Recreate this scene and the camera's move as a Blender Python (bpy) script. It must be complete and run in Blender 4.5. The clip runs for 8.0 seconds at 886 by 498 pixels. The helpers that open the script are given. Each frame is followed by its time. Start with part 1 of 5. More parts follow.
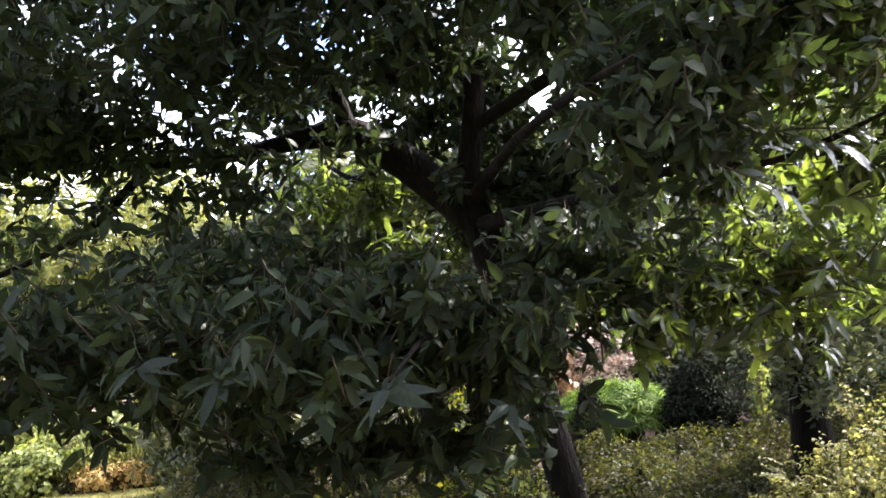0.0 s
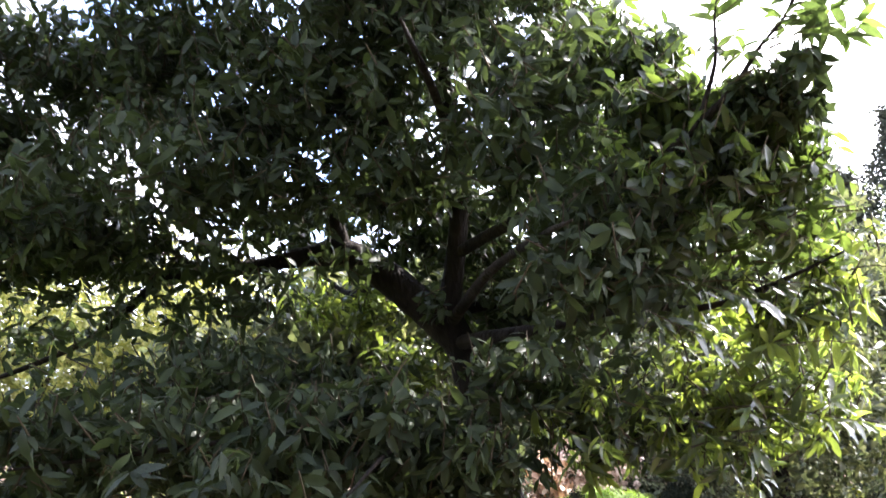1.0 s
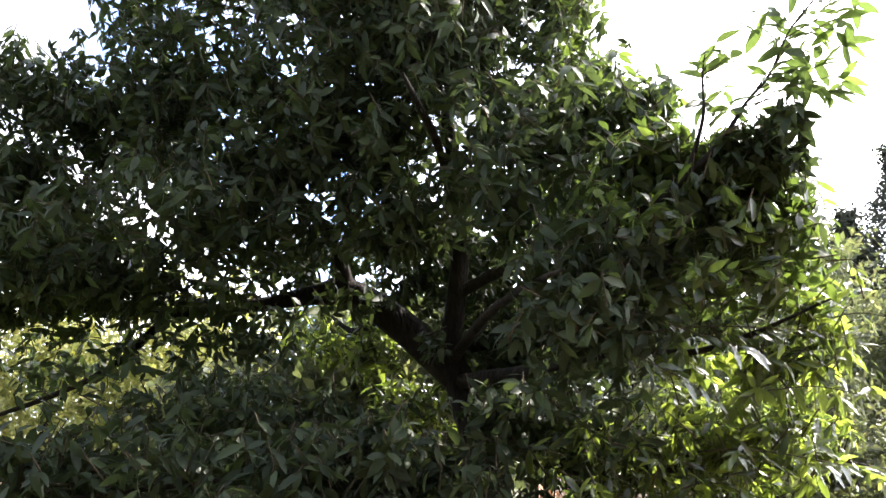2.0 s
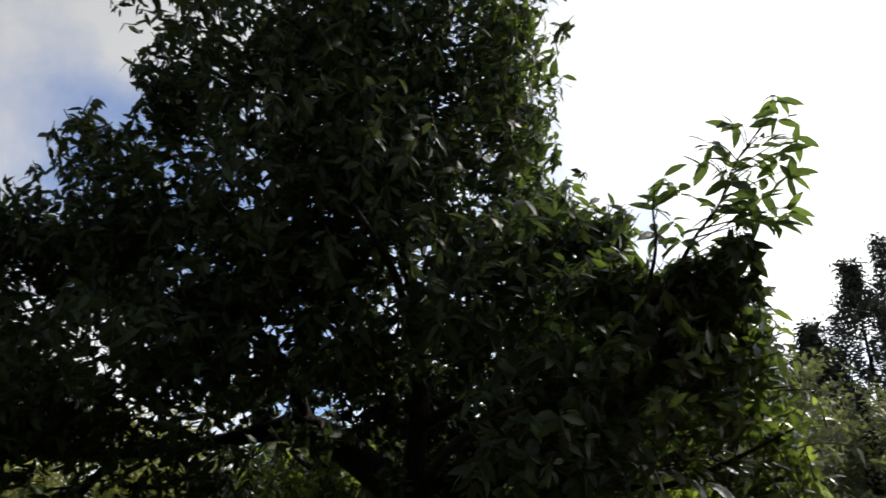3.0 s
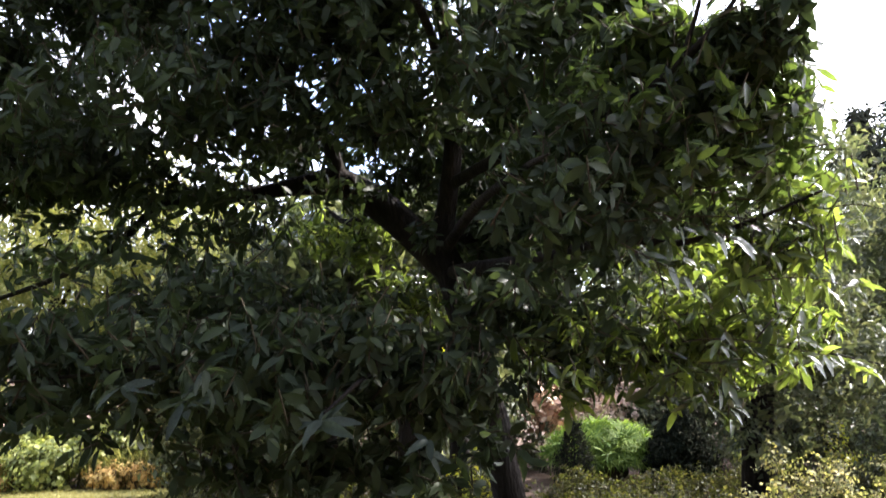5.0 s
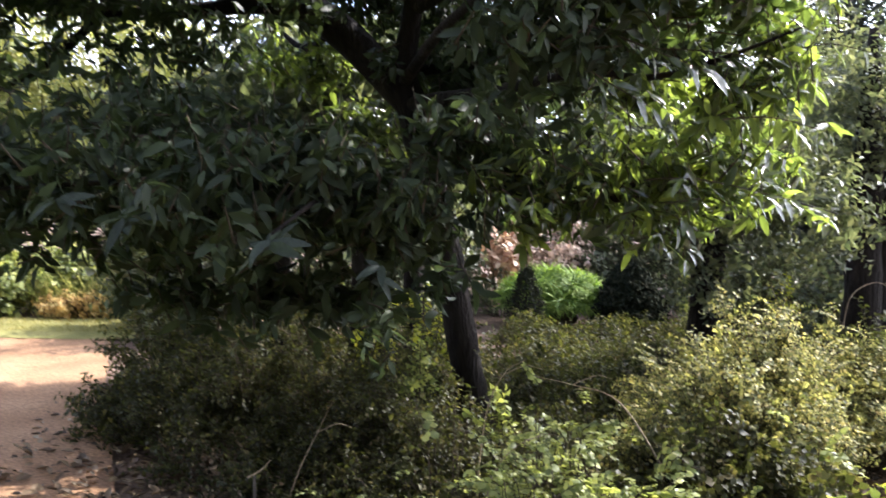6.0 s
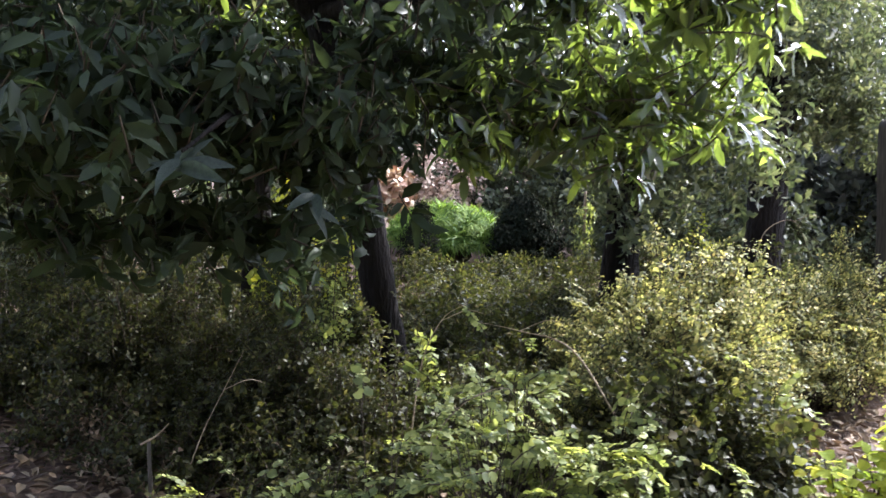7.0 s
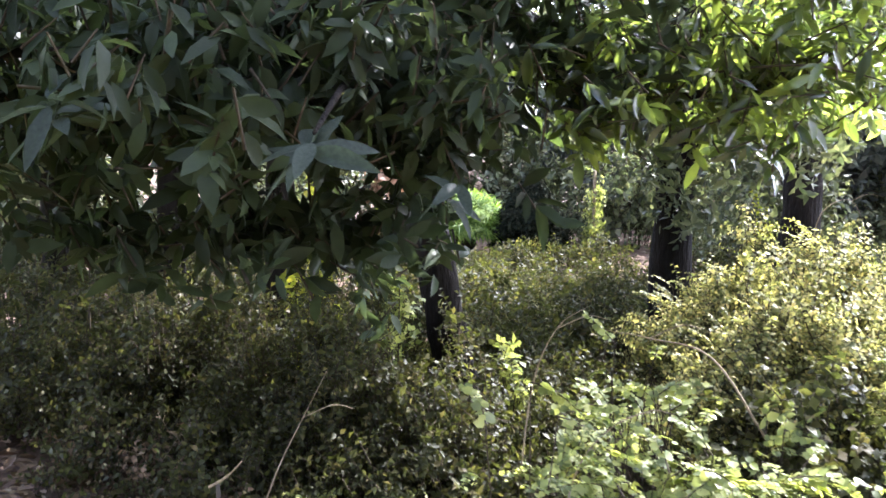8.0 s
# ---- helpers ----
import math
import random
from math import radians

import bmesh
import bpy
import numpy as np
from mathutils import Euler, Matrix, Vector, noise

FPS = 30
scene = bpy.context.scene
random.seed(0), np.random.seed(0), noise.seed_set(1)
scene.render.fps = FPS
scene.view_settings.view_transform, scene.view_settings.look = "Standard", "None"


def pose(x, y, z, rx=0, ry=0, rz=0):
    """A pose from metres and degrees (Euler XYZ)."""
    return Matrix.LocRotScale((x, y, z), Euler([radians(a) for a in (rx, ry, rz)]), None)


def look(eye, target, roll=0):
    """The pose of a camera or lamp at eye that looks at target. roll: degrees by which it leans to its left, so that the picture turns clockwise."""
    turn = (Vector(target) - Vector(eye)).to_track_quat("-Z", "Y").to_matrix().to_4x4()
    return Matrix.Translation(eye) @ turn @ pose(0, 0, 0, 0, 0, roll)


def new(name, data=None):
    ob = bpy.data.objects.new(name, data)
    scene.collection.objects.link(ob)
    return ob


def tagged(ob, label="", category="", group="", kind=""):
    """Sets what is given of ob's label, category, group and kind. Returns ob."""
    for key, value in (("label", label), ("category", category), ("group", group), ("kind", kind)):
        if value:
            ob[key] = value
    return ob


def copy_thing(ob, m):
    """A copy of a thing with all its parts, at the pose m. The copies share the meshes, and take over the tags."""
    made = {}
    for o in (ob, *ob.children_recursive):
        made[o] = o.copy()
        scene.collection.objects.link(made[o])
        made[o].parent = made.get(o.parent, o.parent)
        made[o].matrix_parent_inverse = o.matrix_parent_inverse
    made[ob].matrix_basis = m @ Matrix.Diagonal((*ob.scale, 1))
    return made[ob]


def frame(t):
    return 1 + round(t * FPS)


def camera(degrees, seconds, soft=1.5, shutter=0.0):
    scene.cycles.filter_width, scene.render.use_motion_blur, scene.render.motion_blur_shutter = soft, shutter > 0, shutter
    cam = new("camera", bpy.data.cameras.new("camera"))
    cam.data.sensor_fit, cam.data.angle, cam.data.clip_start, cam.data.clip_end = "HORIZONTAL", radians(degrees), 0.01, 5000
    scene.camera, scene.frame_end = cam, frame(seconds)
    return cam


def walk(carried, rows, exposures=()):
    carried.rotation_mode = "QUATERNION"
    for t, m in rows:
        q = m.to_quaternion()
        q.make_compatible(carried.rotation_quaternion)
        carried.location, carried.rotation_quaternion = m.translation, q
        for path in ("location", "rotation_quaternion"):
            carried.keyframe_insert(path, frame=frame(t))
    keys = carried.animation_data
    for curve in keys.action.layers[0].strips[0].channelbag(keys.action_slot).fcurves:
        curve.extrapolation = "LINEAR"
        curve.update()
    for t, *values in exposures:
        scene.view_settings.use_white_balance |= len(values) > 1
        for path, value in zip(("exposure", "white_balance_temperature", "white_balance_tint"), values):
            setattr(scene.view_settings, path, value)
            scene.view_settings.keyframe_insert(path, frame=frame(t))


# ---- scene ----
cam = camera(54.3, 8.0, 1.5, 0.3)
METRES, EYE, TILT, LEAN, TURN = 2.65, 1.66, 5.0, 5.0, 0.0
ROWS = [
    (0.0, 0.0, 0.0, 0.0, 0.0, 0.0, -0.0),
    (0.2, 0.01, -0.031, 0.007, -0.64, 0.39, -0.1),
    (0.5, 0.0309, -0.0822, 0.0208, -1.4, 1.67, -0.77),
    (0.8, 0.0569, -0.138, 0.0434, -0.22, 4.43, -1.81),
    (1.0, 0.078, -0.1696, 0.0579, 1.09, 5.98, -2.54),
    (1.2, 0.0889, -0.1868, 0.0674, 1.58, 6.72, -2.57),
    (2.3, 0.0966, -0.2304, 0.0813, 1.69, 9.62, -3.37),
    (2.5, 0.0997, -0.2192, 0.093, 1.93, 12.52, -3.42),
    (2.7, 0.1049, -0.216, 0.1028, 1.63, 14.75, -3.04),
    (3.0, 0.1154, -0.2146, 0.1102, -0.24, 15.82, -1.75),
    (3.2, 0.1219, -0.2098, 0.1078, -2.06, 15.32, -1.47),
    (3.5, 0.1271, -0.2101, 0.0934, -2.63, 12.16, -2.0),
    (3.8, 0.1252, -0.2127, 0.0774, -1.13, 8.87, -3.3),
    (4.0, 0.1221, -0.2082, 0.069, 0.05, 7.6, -3.4),
    (4.2, 0.1234, -0.2056, 0.0676, 1.1, 6.56, -2.84),
    (5.3, 0.1411, -0.1984, 0.0496, 2.58, -1.46, -4.1),
    (5.5, 0.1454, -0.193, 0.0436, 2.33, -3.62, -4.74),
    (5.7, 0.1517, -0.1836, 0.0355, 1.85, -5.75, -5.3),
    (6.0, 0.142, -0.1506, 0.0164, -0.39, -8.25, -6.25),
    (6.2, 0.1271, -0.113, 0.0067, -2.94, -8.95, -6.99),
    (6.5, 0.099, -0.0467, -0.004, -6.7, -9.61, -8.11),
    (6.7, 0.0793, -0.0086, -0.0175, -8.43, -10.03, -8.42),
    (7.0, 0.0537, 0.0517, -0.0388, -9.0, -11.27, -8.02),
    (7.2, 0.0316, 0.1089, -0.0466, -9.16, -12.05, -7.3),
    (7.5, -0.0141, 0.181, -0.0611, -9.58, -12.93, -6.72),
    (7.8, -0.0764, 0.2402, -0.0805, -10.88, -12.53, -6.89),
    (8.0, -0.1161, 0.2873, -0.0877, -12.13, -11.95, -7.24),
]
walk(cam, [(t, pose(0, 0, EYE, TILT, LEAN, TURN) @ pose(METRES * x, METRES * y, METRES * z, 90 + pitch, roll, yaw)) for t, x, y, z, yaw, pitch, roll in ROWS],
     [(0.0, 2.0, 6100, 18), (0.5, 2.3, 6000, 20), (1.2, 2.45, 6100, 18), (2.5, 1.3, 6400, 12), (3.0, -0.25, 6400, 10), (3.5, -1.1, 6400, 10), (4.0, 0.9, 6300, 12), (4.8, 1.6, 6200, 16), (5.5, 1.95, 6000, 17), (6.0, 1.8, 5900, 17), (6.5, 2.1, 5600, 17), (7.0, 1.84, 5600, 17), (7.5, 1.76, 5700, 16), (8.0, 2.78, 5600, 20)])


# ---- world, sun ----
SUN_DIR = Vector((0.655, 0.38, 0.655)).normalized()
SUN_EL = math.asin(SUN_DIR.z)
SUN_AZ = math.atan2(SUN_DIR.x, SUN_DIR.y)

world = bpy.data.worlds.new("sky")
scene.world = world
world.use_nodes = True
wn, wl = world.node_tree.nodes, world.node_tree.links
wn.clear()
sky = wn.new("ShaderNodeTexSky")
sky.sky_type, sky.sun_disc = "NISHITA", False
sky.sun_elevation, sky.sun_rotation = SUN_EL, SUN_AZ
sky.dust_density, sky.air_density, sky.ozone_density = 2.0, 1.0, 4.0
coord = wn.new("ShaderNodeTexCoord")
puff = wn.new("ShaderNodeTexNoise")
puff.noise_dimensions = "4D"
puff.inputs["W"].default_value = 3.0
puff.inputs["Scale"].default_value, puff.inputs["Detail"].default_value = 3.2, 9
puff.inputs["Roughness"].default_value = 0.55
wl.new(coord.outputs["Generated"], puff.inputs["Vector"])
cover = wn.new("ShaderNodeValToRGB")
cover.color_ramp.elements[0].position, cover.color_ramp.elements[1].position = 0.36, 0.56
wl.new(puff.outputs["Fac"], cover.inputs["Fac"])
grey = wn.new("ShaderNodeRGBToBW")
wl.new(sky.outputs["Color"], grey.inputs["Color"])
white = wn.new("ShaderNodeMath")
white.operation = "MULTIPLY_ADD"
white.inputs[1].default_value, white.inputs[2].default_value = 2.9, 0.7
wl.new(grey.outputs["Val"], white.inputs[0])
cloud = wn.new("ShaderNodeMixRGB")
wl.new(cover.outputs["Color"], cloud.inputs["Fac"])
clear = wn.new("ShaderNodeMixRGB")
clear.blend_type = "MULTIPLY"
clear.inputs["Fac"].default_value = 1
clear.inputs["Color2"].default_value = (1.3, 1.35, 1.5, 1)
wl.new(sky.outputs["Color"], clear.inputs["Color1"])
wl.new(clear.outputs["Color"], cloud.inputs["Color1"])
wl.new(white.outputs["Value"], cloud.inputs["Color2"])
back = wn.new("ShaderNodeBackground")
back.inputs["Strength"].default_value = 0.13
wl.new(cloud.outputs["Color"], back.inputs["Color"])
out = wn.new("ShaderNodeOutputWorld")
wl.new(back.outputs["Background"], out.inputs["Surface"])

sun = new("sun", bpy.data.lights.new("sun", "SUN"))
sun.data.energy, sun.data.angle, sun.data.color = 4.6, radians(0.5), (1.0, 0.93, 0.80)
sun.matrix_world = look(SUN_DIR * 40, (0, 0, 0))


# ---- materials ----
def base_material(name):
    m = bpy.data.materials.new(name)
    m.use_nodes = True
    return m, m.node_tree.nodes, m.node_tree.links, m.node_tree.nodes["Principled BSDF"]


def ramp(nodes, links, source, stops):
    r = nodes.new("ShaderNodeValToRGB")
    while len(r.color_ramp.elements) < len(stops):
        r.color_ramp.elements.new(0.5)
    for e, (p, c) in zip(r.color_ramp.elements, stops):
        e.position, e.color = p, (*c, 1)
    links.new(source, r.inputs["Fac"])
    return r.outputs["Color"]


def leaf_material(name, stops, glow, rough=0.38, through_share=0.4, by_object=False, sheen=0.5):
    """A leaf: colour varies leaf by leaf, blotches inside it, and light shines through it."""
    m, n, l, p = base_material(name)
    if by_object:
        info = n.new("ShaderNodeObjectInfo").outputs["Random"]
    else:
        info = n.new("ShaderNodeNewGeometry").outputs["Random Per Island"]
    colour = ramp(n, l, info, stops)
    place = n.new("ShaderNodeTexCoord")
    blot = n.new("ShaderNodeTexNoise")
    blot.inputs["Scale"].default_value, blot.inputs["Detail"].default_value = 14, 4
    l.new(place.outputs["Object"], blot.inputs["Vector"])
    tone = ramp(n, l, blot.outputs["Fac"], [(0.3, (0.72, 0.72, 0.66)), (0.7, (1.15, 1.12, 1.0))])
    mix = n.new("ShaderNodeMixRGB")
    mix.blend_type = "MULTIPLY"
    mix.inputs["Fac"].default_value = 1
    l.new(colour, mix.inputs["Color1"])
    l.new(tone, mix.inputs["Color2"])
    if by_object:
        split = n.new("ShaderNodeSeparateXYZ")
        l.new(place.outputs["Object"], split.inputs["Vector"])
        off = n.new("ShaderNodeMath")
        off.operation = "ABSOLUTE"
        l.new(split.outputs["X"], off.inputs[0])
        rib = n.new("ShaderNodeMapRange")
        rib.inputs["From Min"].default_value, rib.inputs["From Max"].default_value = 0.006, 0.018
        rib.inputs["To Min"].default_value, rib.inputs["To Max"].default_value = 0.3, 0.0
        l.new(off.outputs["Value"], rib.inputs["Value"])
        ribbed = n.new("ShaderNodeMixRGB")
        ribbed.inputs["Color2"].default_value = (0.03, 0.04, 0.025, 1)
        l.new(rib.outputs["Result"], ribbed.inputs["Fac"])
        l.new(mix.outputs["Color"], ribbed.inputs["Color1"])
        mix = ribbed
    l.new(mix.outputs["Color"], p.inputs["Base Color"])
    p.inputs["Roughness"].default_value = rough
    p.inputs["Specular IOR Level"].default_value = sheen
    vein = n.new("ShaderNodeTexNoise")
    vein.inputs["Scale"].default_value = 120
    l.new(place.outputs["Object"], vein.inputs["Vector"])
    bump = n.new("ShaderNodeBump")
    bump.inputs["Strength"].default_value, bump.inputs["Distance"].default_value = 0.25, 0.004
    l.new(vein.outputs["Fac"], bump.inputs["Height"])
    l.new(bump.outputs["Normal"], p.inputs["Normal"])
    tr = n.new("ShaderNodeBsdfTranslucent")
    shine = n.new("ShaderNodeMixRGB")
    shine.blend_type = "MULTIPLY"
    shine.inputs["Fac"].default_value = 1
    shine.inputs["Color2"].default_value = (*glow, 1)
    l.new(mix.outputs["Color"], shine.inputs["Color1"])
    l.new(shine.outputs["Color"], tr.inputs["Color"])
    both = n.new("ShaderNodeMixShader")
    both.inputs["Fac"].default_value = through_share
    l.new(p.outputs["BSDF"], both.inputs[1])
    l.new(tr.outputs["BSDF"], both.inputs[2])
    l.new(both.outputs["Shader"], n["Material Output"].inputs["Surface"])
    return m


def rough_material(name, stops, scale, fine, bump_height, rough=0.9, stretch=(1, 1, 1)):
    """Earth, bark or stone: two scales of noise in colour and relief."""
    m, n, l, p = base_material(name)
    place = n.new("ShaderNodeTexCoord")
    mapping = n.new("ShaderNodeMapping")
    mapping.inputs["Scale"].default_value = stretch
    l.new(place.outputs["Object"], mapping.inputs["Vector"])
    big, small = n.new("ShaderNodeTexNoise"), n.new("ShaderNodeTexNoise")
    big.inputs["Scale"].default_value, big.inputs["Detail"].default_value = scale, 8
    small.inputs["Scale"].default_value, small.inputs["Detail"].default_value = fine, 5
    for t in (big, small):
        l.new(mapping.outputs["Vector"], t.inputs["Vector"])
    colour = ramp(n, l, big.outputs["Fac"], stops)
    grain = ramp(n, l, small.outputs["Fac"], [(0.3, (0.55, 0.55, 0.55)), (0.7, (1.25, 1.25, 1.25))])
    mix = n.new("ShaderNodeMixRGB")
    mix.blend_type = "MULTIPLY"
    mix.inputs["Fac"].default_value = 1
    l.new(colour, mix.inputs["Color1"])
    l.new(grain, mix.inputs["Color2"])
    l.new(mix.outputs["Color"], p.inputs["Base Color"])
    p.inputs["Roughness"].default_value = rough
    p.inputs["Specular IOR Level"].default_value = 0.15
    add = n.new("ShaderNodeMath")
    add.operation = "ADD"
    l.new(big.outputs["Fac"], add.inputs[0])
    l.new(small.outputs["Fac"], add.inputs[1])
    bump = n.new("ShaderNodeBump")
    bump.inputs["Strength"].default_value, bump.inputs["Distance"].default_value = 0.8, bump_height
    l.new(add.outputs["Value"], bump.inputs["Height"])
    l.new(bump.outputs["Normal"], p.inputs["Normal"])
    return m


# light painted into the main tree's leaf: shaded, lit and shade-blue tones; a second copy of each varies by object
SHADED_LEAF = [(0, (0.020, 0.028, 0.018)), (0.5, (0.027, 0.038, 0.024)), (1, (0.040, 0.055, 0.030))]
LIT_LEAF = [(0, (0.018, 0.027, 0.015)), (0.35, (0.025, 0.036, 0.019)), (0.7, (0.037, 0.052, 0.025)), (1, (0.052, 0.070, 0.031))]
SHADE_BLUE_LEAF = [(0, (0.030, 0.040, 0.037)), (0.6, (0.038, 0.049, 0.046)), (1, (0.048, 0.060, 0.056))]
MAT_LEAF = leaf_material("shaded leaf", SHADED_LEAF, (2.9, 3.0, 1.5), 0.42, 0.24, sheen=0.10)
MAT_LEAF_ONE = leaf_material("half-lit leaf on a spray", SHADED_LEAF, (5.6, 6.0, 2.2), 0.40, 0.40, True, 0.15)
MAT_LEAF_BACKLIT = leaf_material("backlit leaf", LIT_LEAF, (9.6, 9.0, 2.6), 0.30, 0.46, sheen=0.62)
MAT_LEAF_FLANK = leaf_material("sunlit leaf of the crown's edge", LIT_LEAF, (5.0, 5.3, 1.9), 0.34, 0.36, sheen=0.36)
MAT_LEAF_BACKLIT_ONE = leaf_material("backlit leaf on a bough", LIT_LEAF, (9.2, 8.3, 2.7), 0.33, 0.46, True, 0.5)
MAT_LEAF_GLOSS = leaf_material("glossy leaf of the bough", LIT_LEAF, (5.4, 5.6, 2.2), 0.25, 0.34, sheen=1.0)
MAT_LEAF_SHADE_BLUE = leaf_material("shade-blue leaf", SHADE_BLUE_LEAF, (2.8, 3.0, 1.8), 0.5, 0.25, True, 0.07)
# sun painted in: the brightest tones stand for lit leaf tops
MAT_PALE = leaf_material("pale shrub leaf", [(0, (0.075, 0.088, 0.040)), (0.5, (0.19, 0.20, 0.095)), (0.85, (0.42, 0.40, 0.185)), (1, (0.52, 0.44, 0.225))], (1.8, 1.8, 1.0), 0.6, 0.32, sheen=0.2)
MAT_HERB = leaf_material("fresh herb leaf", [(0, (0.085, 0.108, 0.048)), (0.5, (0.19, 0.225, 0.088)), (1, (0.35, 0.37, 0.15))], (2.3, 2.3, 1.2), 0.5, 0.36, sheen=0.25)
# shade is put into this olive; its brightest leaves stand for glints
MAT_OLIVE = leaf_material("shaded olive shrub leaf", [(0, (0.022, 0.025, 0.012)), (0.6, (0.040, 0.043, 0.020)), (0.90, (0.070, 0.068, 0.030)), (0.95, (0.072, 0.060, 0.034)), (1, (0.13, 0.115, 0.06))], (2.7, 2.9, 1.2), 0.5, 0.29, sheen=0.14)
MAT_YELLOW = leaf_material("yellow-green leaf", [(0, (0.20, 0.26, 0.03)), (0.6, (0.34, 0.36, 0.04)), (1, (0.42, 0.38, 0.05))], (1.7, 1.7, 1.0), 0.5, 0.4)
MAT_YELLOW_ONE = leaf_material("yellow-green large leaf", [(0, (0.17, 0.23, 0.04)), (0.6, (0.27, 0.31, 0.055)), (1, (0.36, 0.35, 0.075))], (1.8, 1.8, 1.0), 0.75, 0.5, True, 0.08)
MAT_HERB_ONE = leaf_material("herb large leaf", [(0, (0.055, 0.08, 0.035)), (0.5, (0.12, 0.155, 0.06)), (1, (0.22, 0.25, 0.10))], (2.4, 2.4, 1.2), 0.5, 0.38, True, 0.3)
MAT_FAR = leaf_material("far tree leaf", [(0, (0.042, 0.055, 0.036)), (0.5, (0.076, 0.092, 0.058)), (1, (0.145, 0.155, 0.10))], (2.4, 2.4, 1.4), 0.5, 0.32, sheen=0.3)
# greyed far leaf, with distance haze painted into the colour
MAT_HAZE = leaf_material("hazed far tree leaf", [(0, (0.038, 0.047, 0.041)), (0.5, (0.066, 0.080, 0.069)), (1, (0.12, 0.134, 0.114))], (1.2, 1.35, 1.25), 0.5, 0.25)
# brighter, yellower tree leaf with the sunlight painted in
MAT_LIGHT = leaf_material("sunlit tree leaf", [(0, (0.14, 0.165, 0.055)), (0.5, (0.23, 0.25, 0.09)), (1, (0.34, 0.33, 0.13))], (1.9, 1.9, 1.1), 0.5, 0.4)
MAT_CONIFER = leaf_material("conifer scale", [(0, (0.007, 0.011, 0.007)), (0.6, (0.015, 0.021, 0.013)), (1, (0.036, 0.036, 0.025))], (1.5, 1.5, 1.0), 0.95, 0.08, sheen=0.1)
# paler copy of the conifer scale; the haze is in its colour
MAT_CONIFER_FAR = leaf_material("hazed conifer scale", [(0, (0.030, 0.036, 0.032)), (0.6, (0.055, 0.064, 0.055)), (1, (0.10, 0.105, 0.08))], (1.5, 1.5, 1.2), 0.9, 0.12, sheen=0.15)
MAT_SEDGE = leaf_material("sedge blade", [(0, (0.055, 0.10, 0.022)), (0.5, (0.115, 0.185, 0.035)), (1, (0.22, 0.30, 0.07))], (2.1, 2.2, 1.0), 0.6, 0.34, sheen=0.15)
MAT_GRASS = leaf_material("lawn blade", [(0, (0.14, 0.195, 0.035)), (1, (0.25, 0.30, 0.06))], (2.0, 2.2, 1.0), 0.5, 0.35)
MAT_STRAW = leaf_material("straw blade", [(0, (0.16, 0.17, 0.045)), (1, (0.30, 0.26, 0.09))], (1.5, 1.4, 1.0), 0.6, 0.3)
MAT_ORANGE = leaf_material("orange petal", [(0, (0.42, 0.25, 0.08)), (0.6, (0.55, 0.38, 0.13)), (1, (0.62, 0.50, 0.20))], (1.2, 1.1, 1.0), 0.6, 0.3)
MAT_RUST = leaf_material("rust-red leaf", [(0, (0.28, 0.15, 0.10)), (0.6, (0.43, 0.28, 0.19)), (1, (0.54, 0.43, 0.30))], (1.4, 1.2, 1.0), 0.5, 0.26)
MAT_DUSKY = leaf_material("dusky pink dry leaf", [(0, (0.26, 0.18, 0.15)), (0.5, (0.42, 0.32, 0.28)), (1, (0.58, 0.48, 0.43))], (1.4, 1.2, 1.1), 0.7, 0.25)
MAT_LITTER = leaf_material("dry fallen leaf", [(0, (0.06, 0.04, 0.025)), (0.5, (0.15, 0.10, 0.06)), (0.9, (0.26, 0.19, 0.12)), (1, (0.33, 0.28, 0.2))], (1.3, 1.1, 1.0), 0.75, 0.1)
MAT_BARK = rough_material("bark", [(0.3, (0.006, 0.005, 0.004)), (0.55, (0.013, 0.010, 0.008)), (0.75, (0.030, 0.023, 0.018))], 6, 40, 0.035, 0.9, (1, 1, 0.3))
MAT_TWIG = rough_material("twig", [(0.3, (0.030, 0.024, 0.016)), (0.7, (0.075, 0.058, 0.038))], 8, 60, 0.004)
MAT_DRY = rough_material("dry stalk", [(0.3, (0.16, 0.12, 0.08)), (0.7, (0.36, 0.29, 0.2))], 8, 60, 0.003)
MAT_SOIL = rough_material("soil", [(0.3, (0.07, 0.046, 0.033)), (0.5, (0.13, 0.088, 0.062)), (0.7, (0.21, 0.145, 0.105))], 1.5, 30, 0.03)
MAT_PATH = rough_material("earth path", [(0.3, (0.24, 0.136, 0.074)), (0.5, (0.31, 0.182, 0.100)), (0.7, (0.38, 0.236, 0.138))], 1.2, 45, 0.006)
MAT_LAWN = rough_material("turf", [(0.3, (0.11, 0.155, 0.03)), (0.7, (0.18, 0.23, 0.05))], 2.0, 50, 0.02)
MAT_VERGE = rough_material("dry turf", [(0.3, (0.15, 0.15, 0.045)), (0.7, (0.25, 0.225, 0.08))], 2.0, 50, 0.02)
MAT_POST = rough_material("weathered post", [(0.3, (0.06, 0.052, 0.045)), (0.55, (0.11, 0.098, 0.085)), (0.75, (0.17, 0.155, 0.135))], 4, 45, 0.012, 0.9, (1, 1, 0.12))
MAT_STONE = rough_material("pale stone", [(0.3, (0.36, 0.35, 0.33)), (0.7, (0.52, 0.50, 0.47))], 2.0, 40, 0.005)


# ---- builders ----
def thing(name, x, y, z, label, category, group="", kind=""):
    e = new(name)
    e.empty_display_size = 0.1
    e.location = (x, y, z)
    return tagged(e, label, category, group, kind)


def adopt(ob, parent, label="", kind=""):
    ob.parent = parent
    return tagged(ob, label, kind=kind)


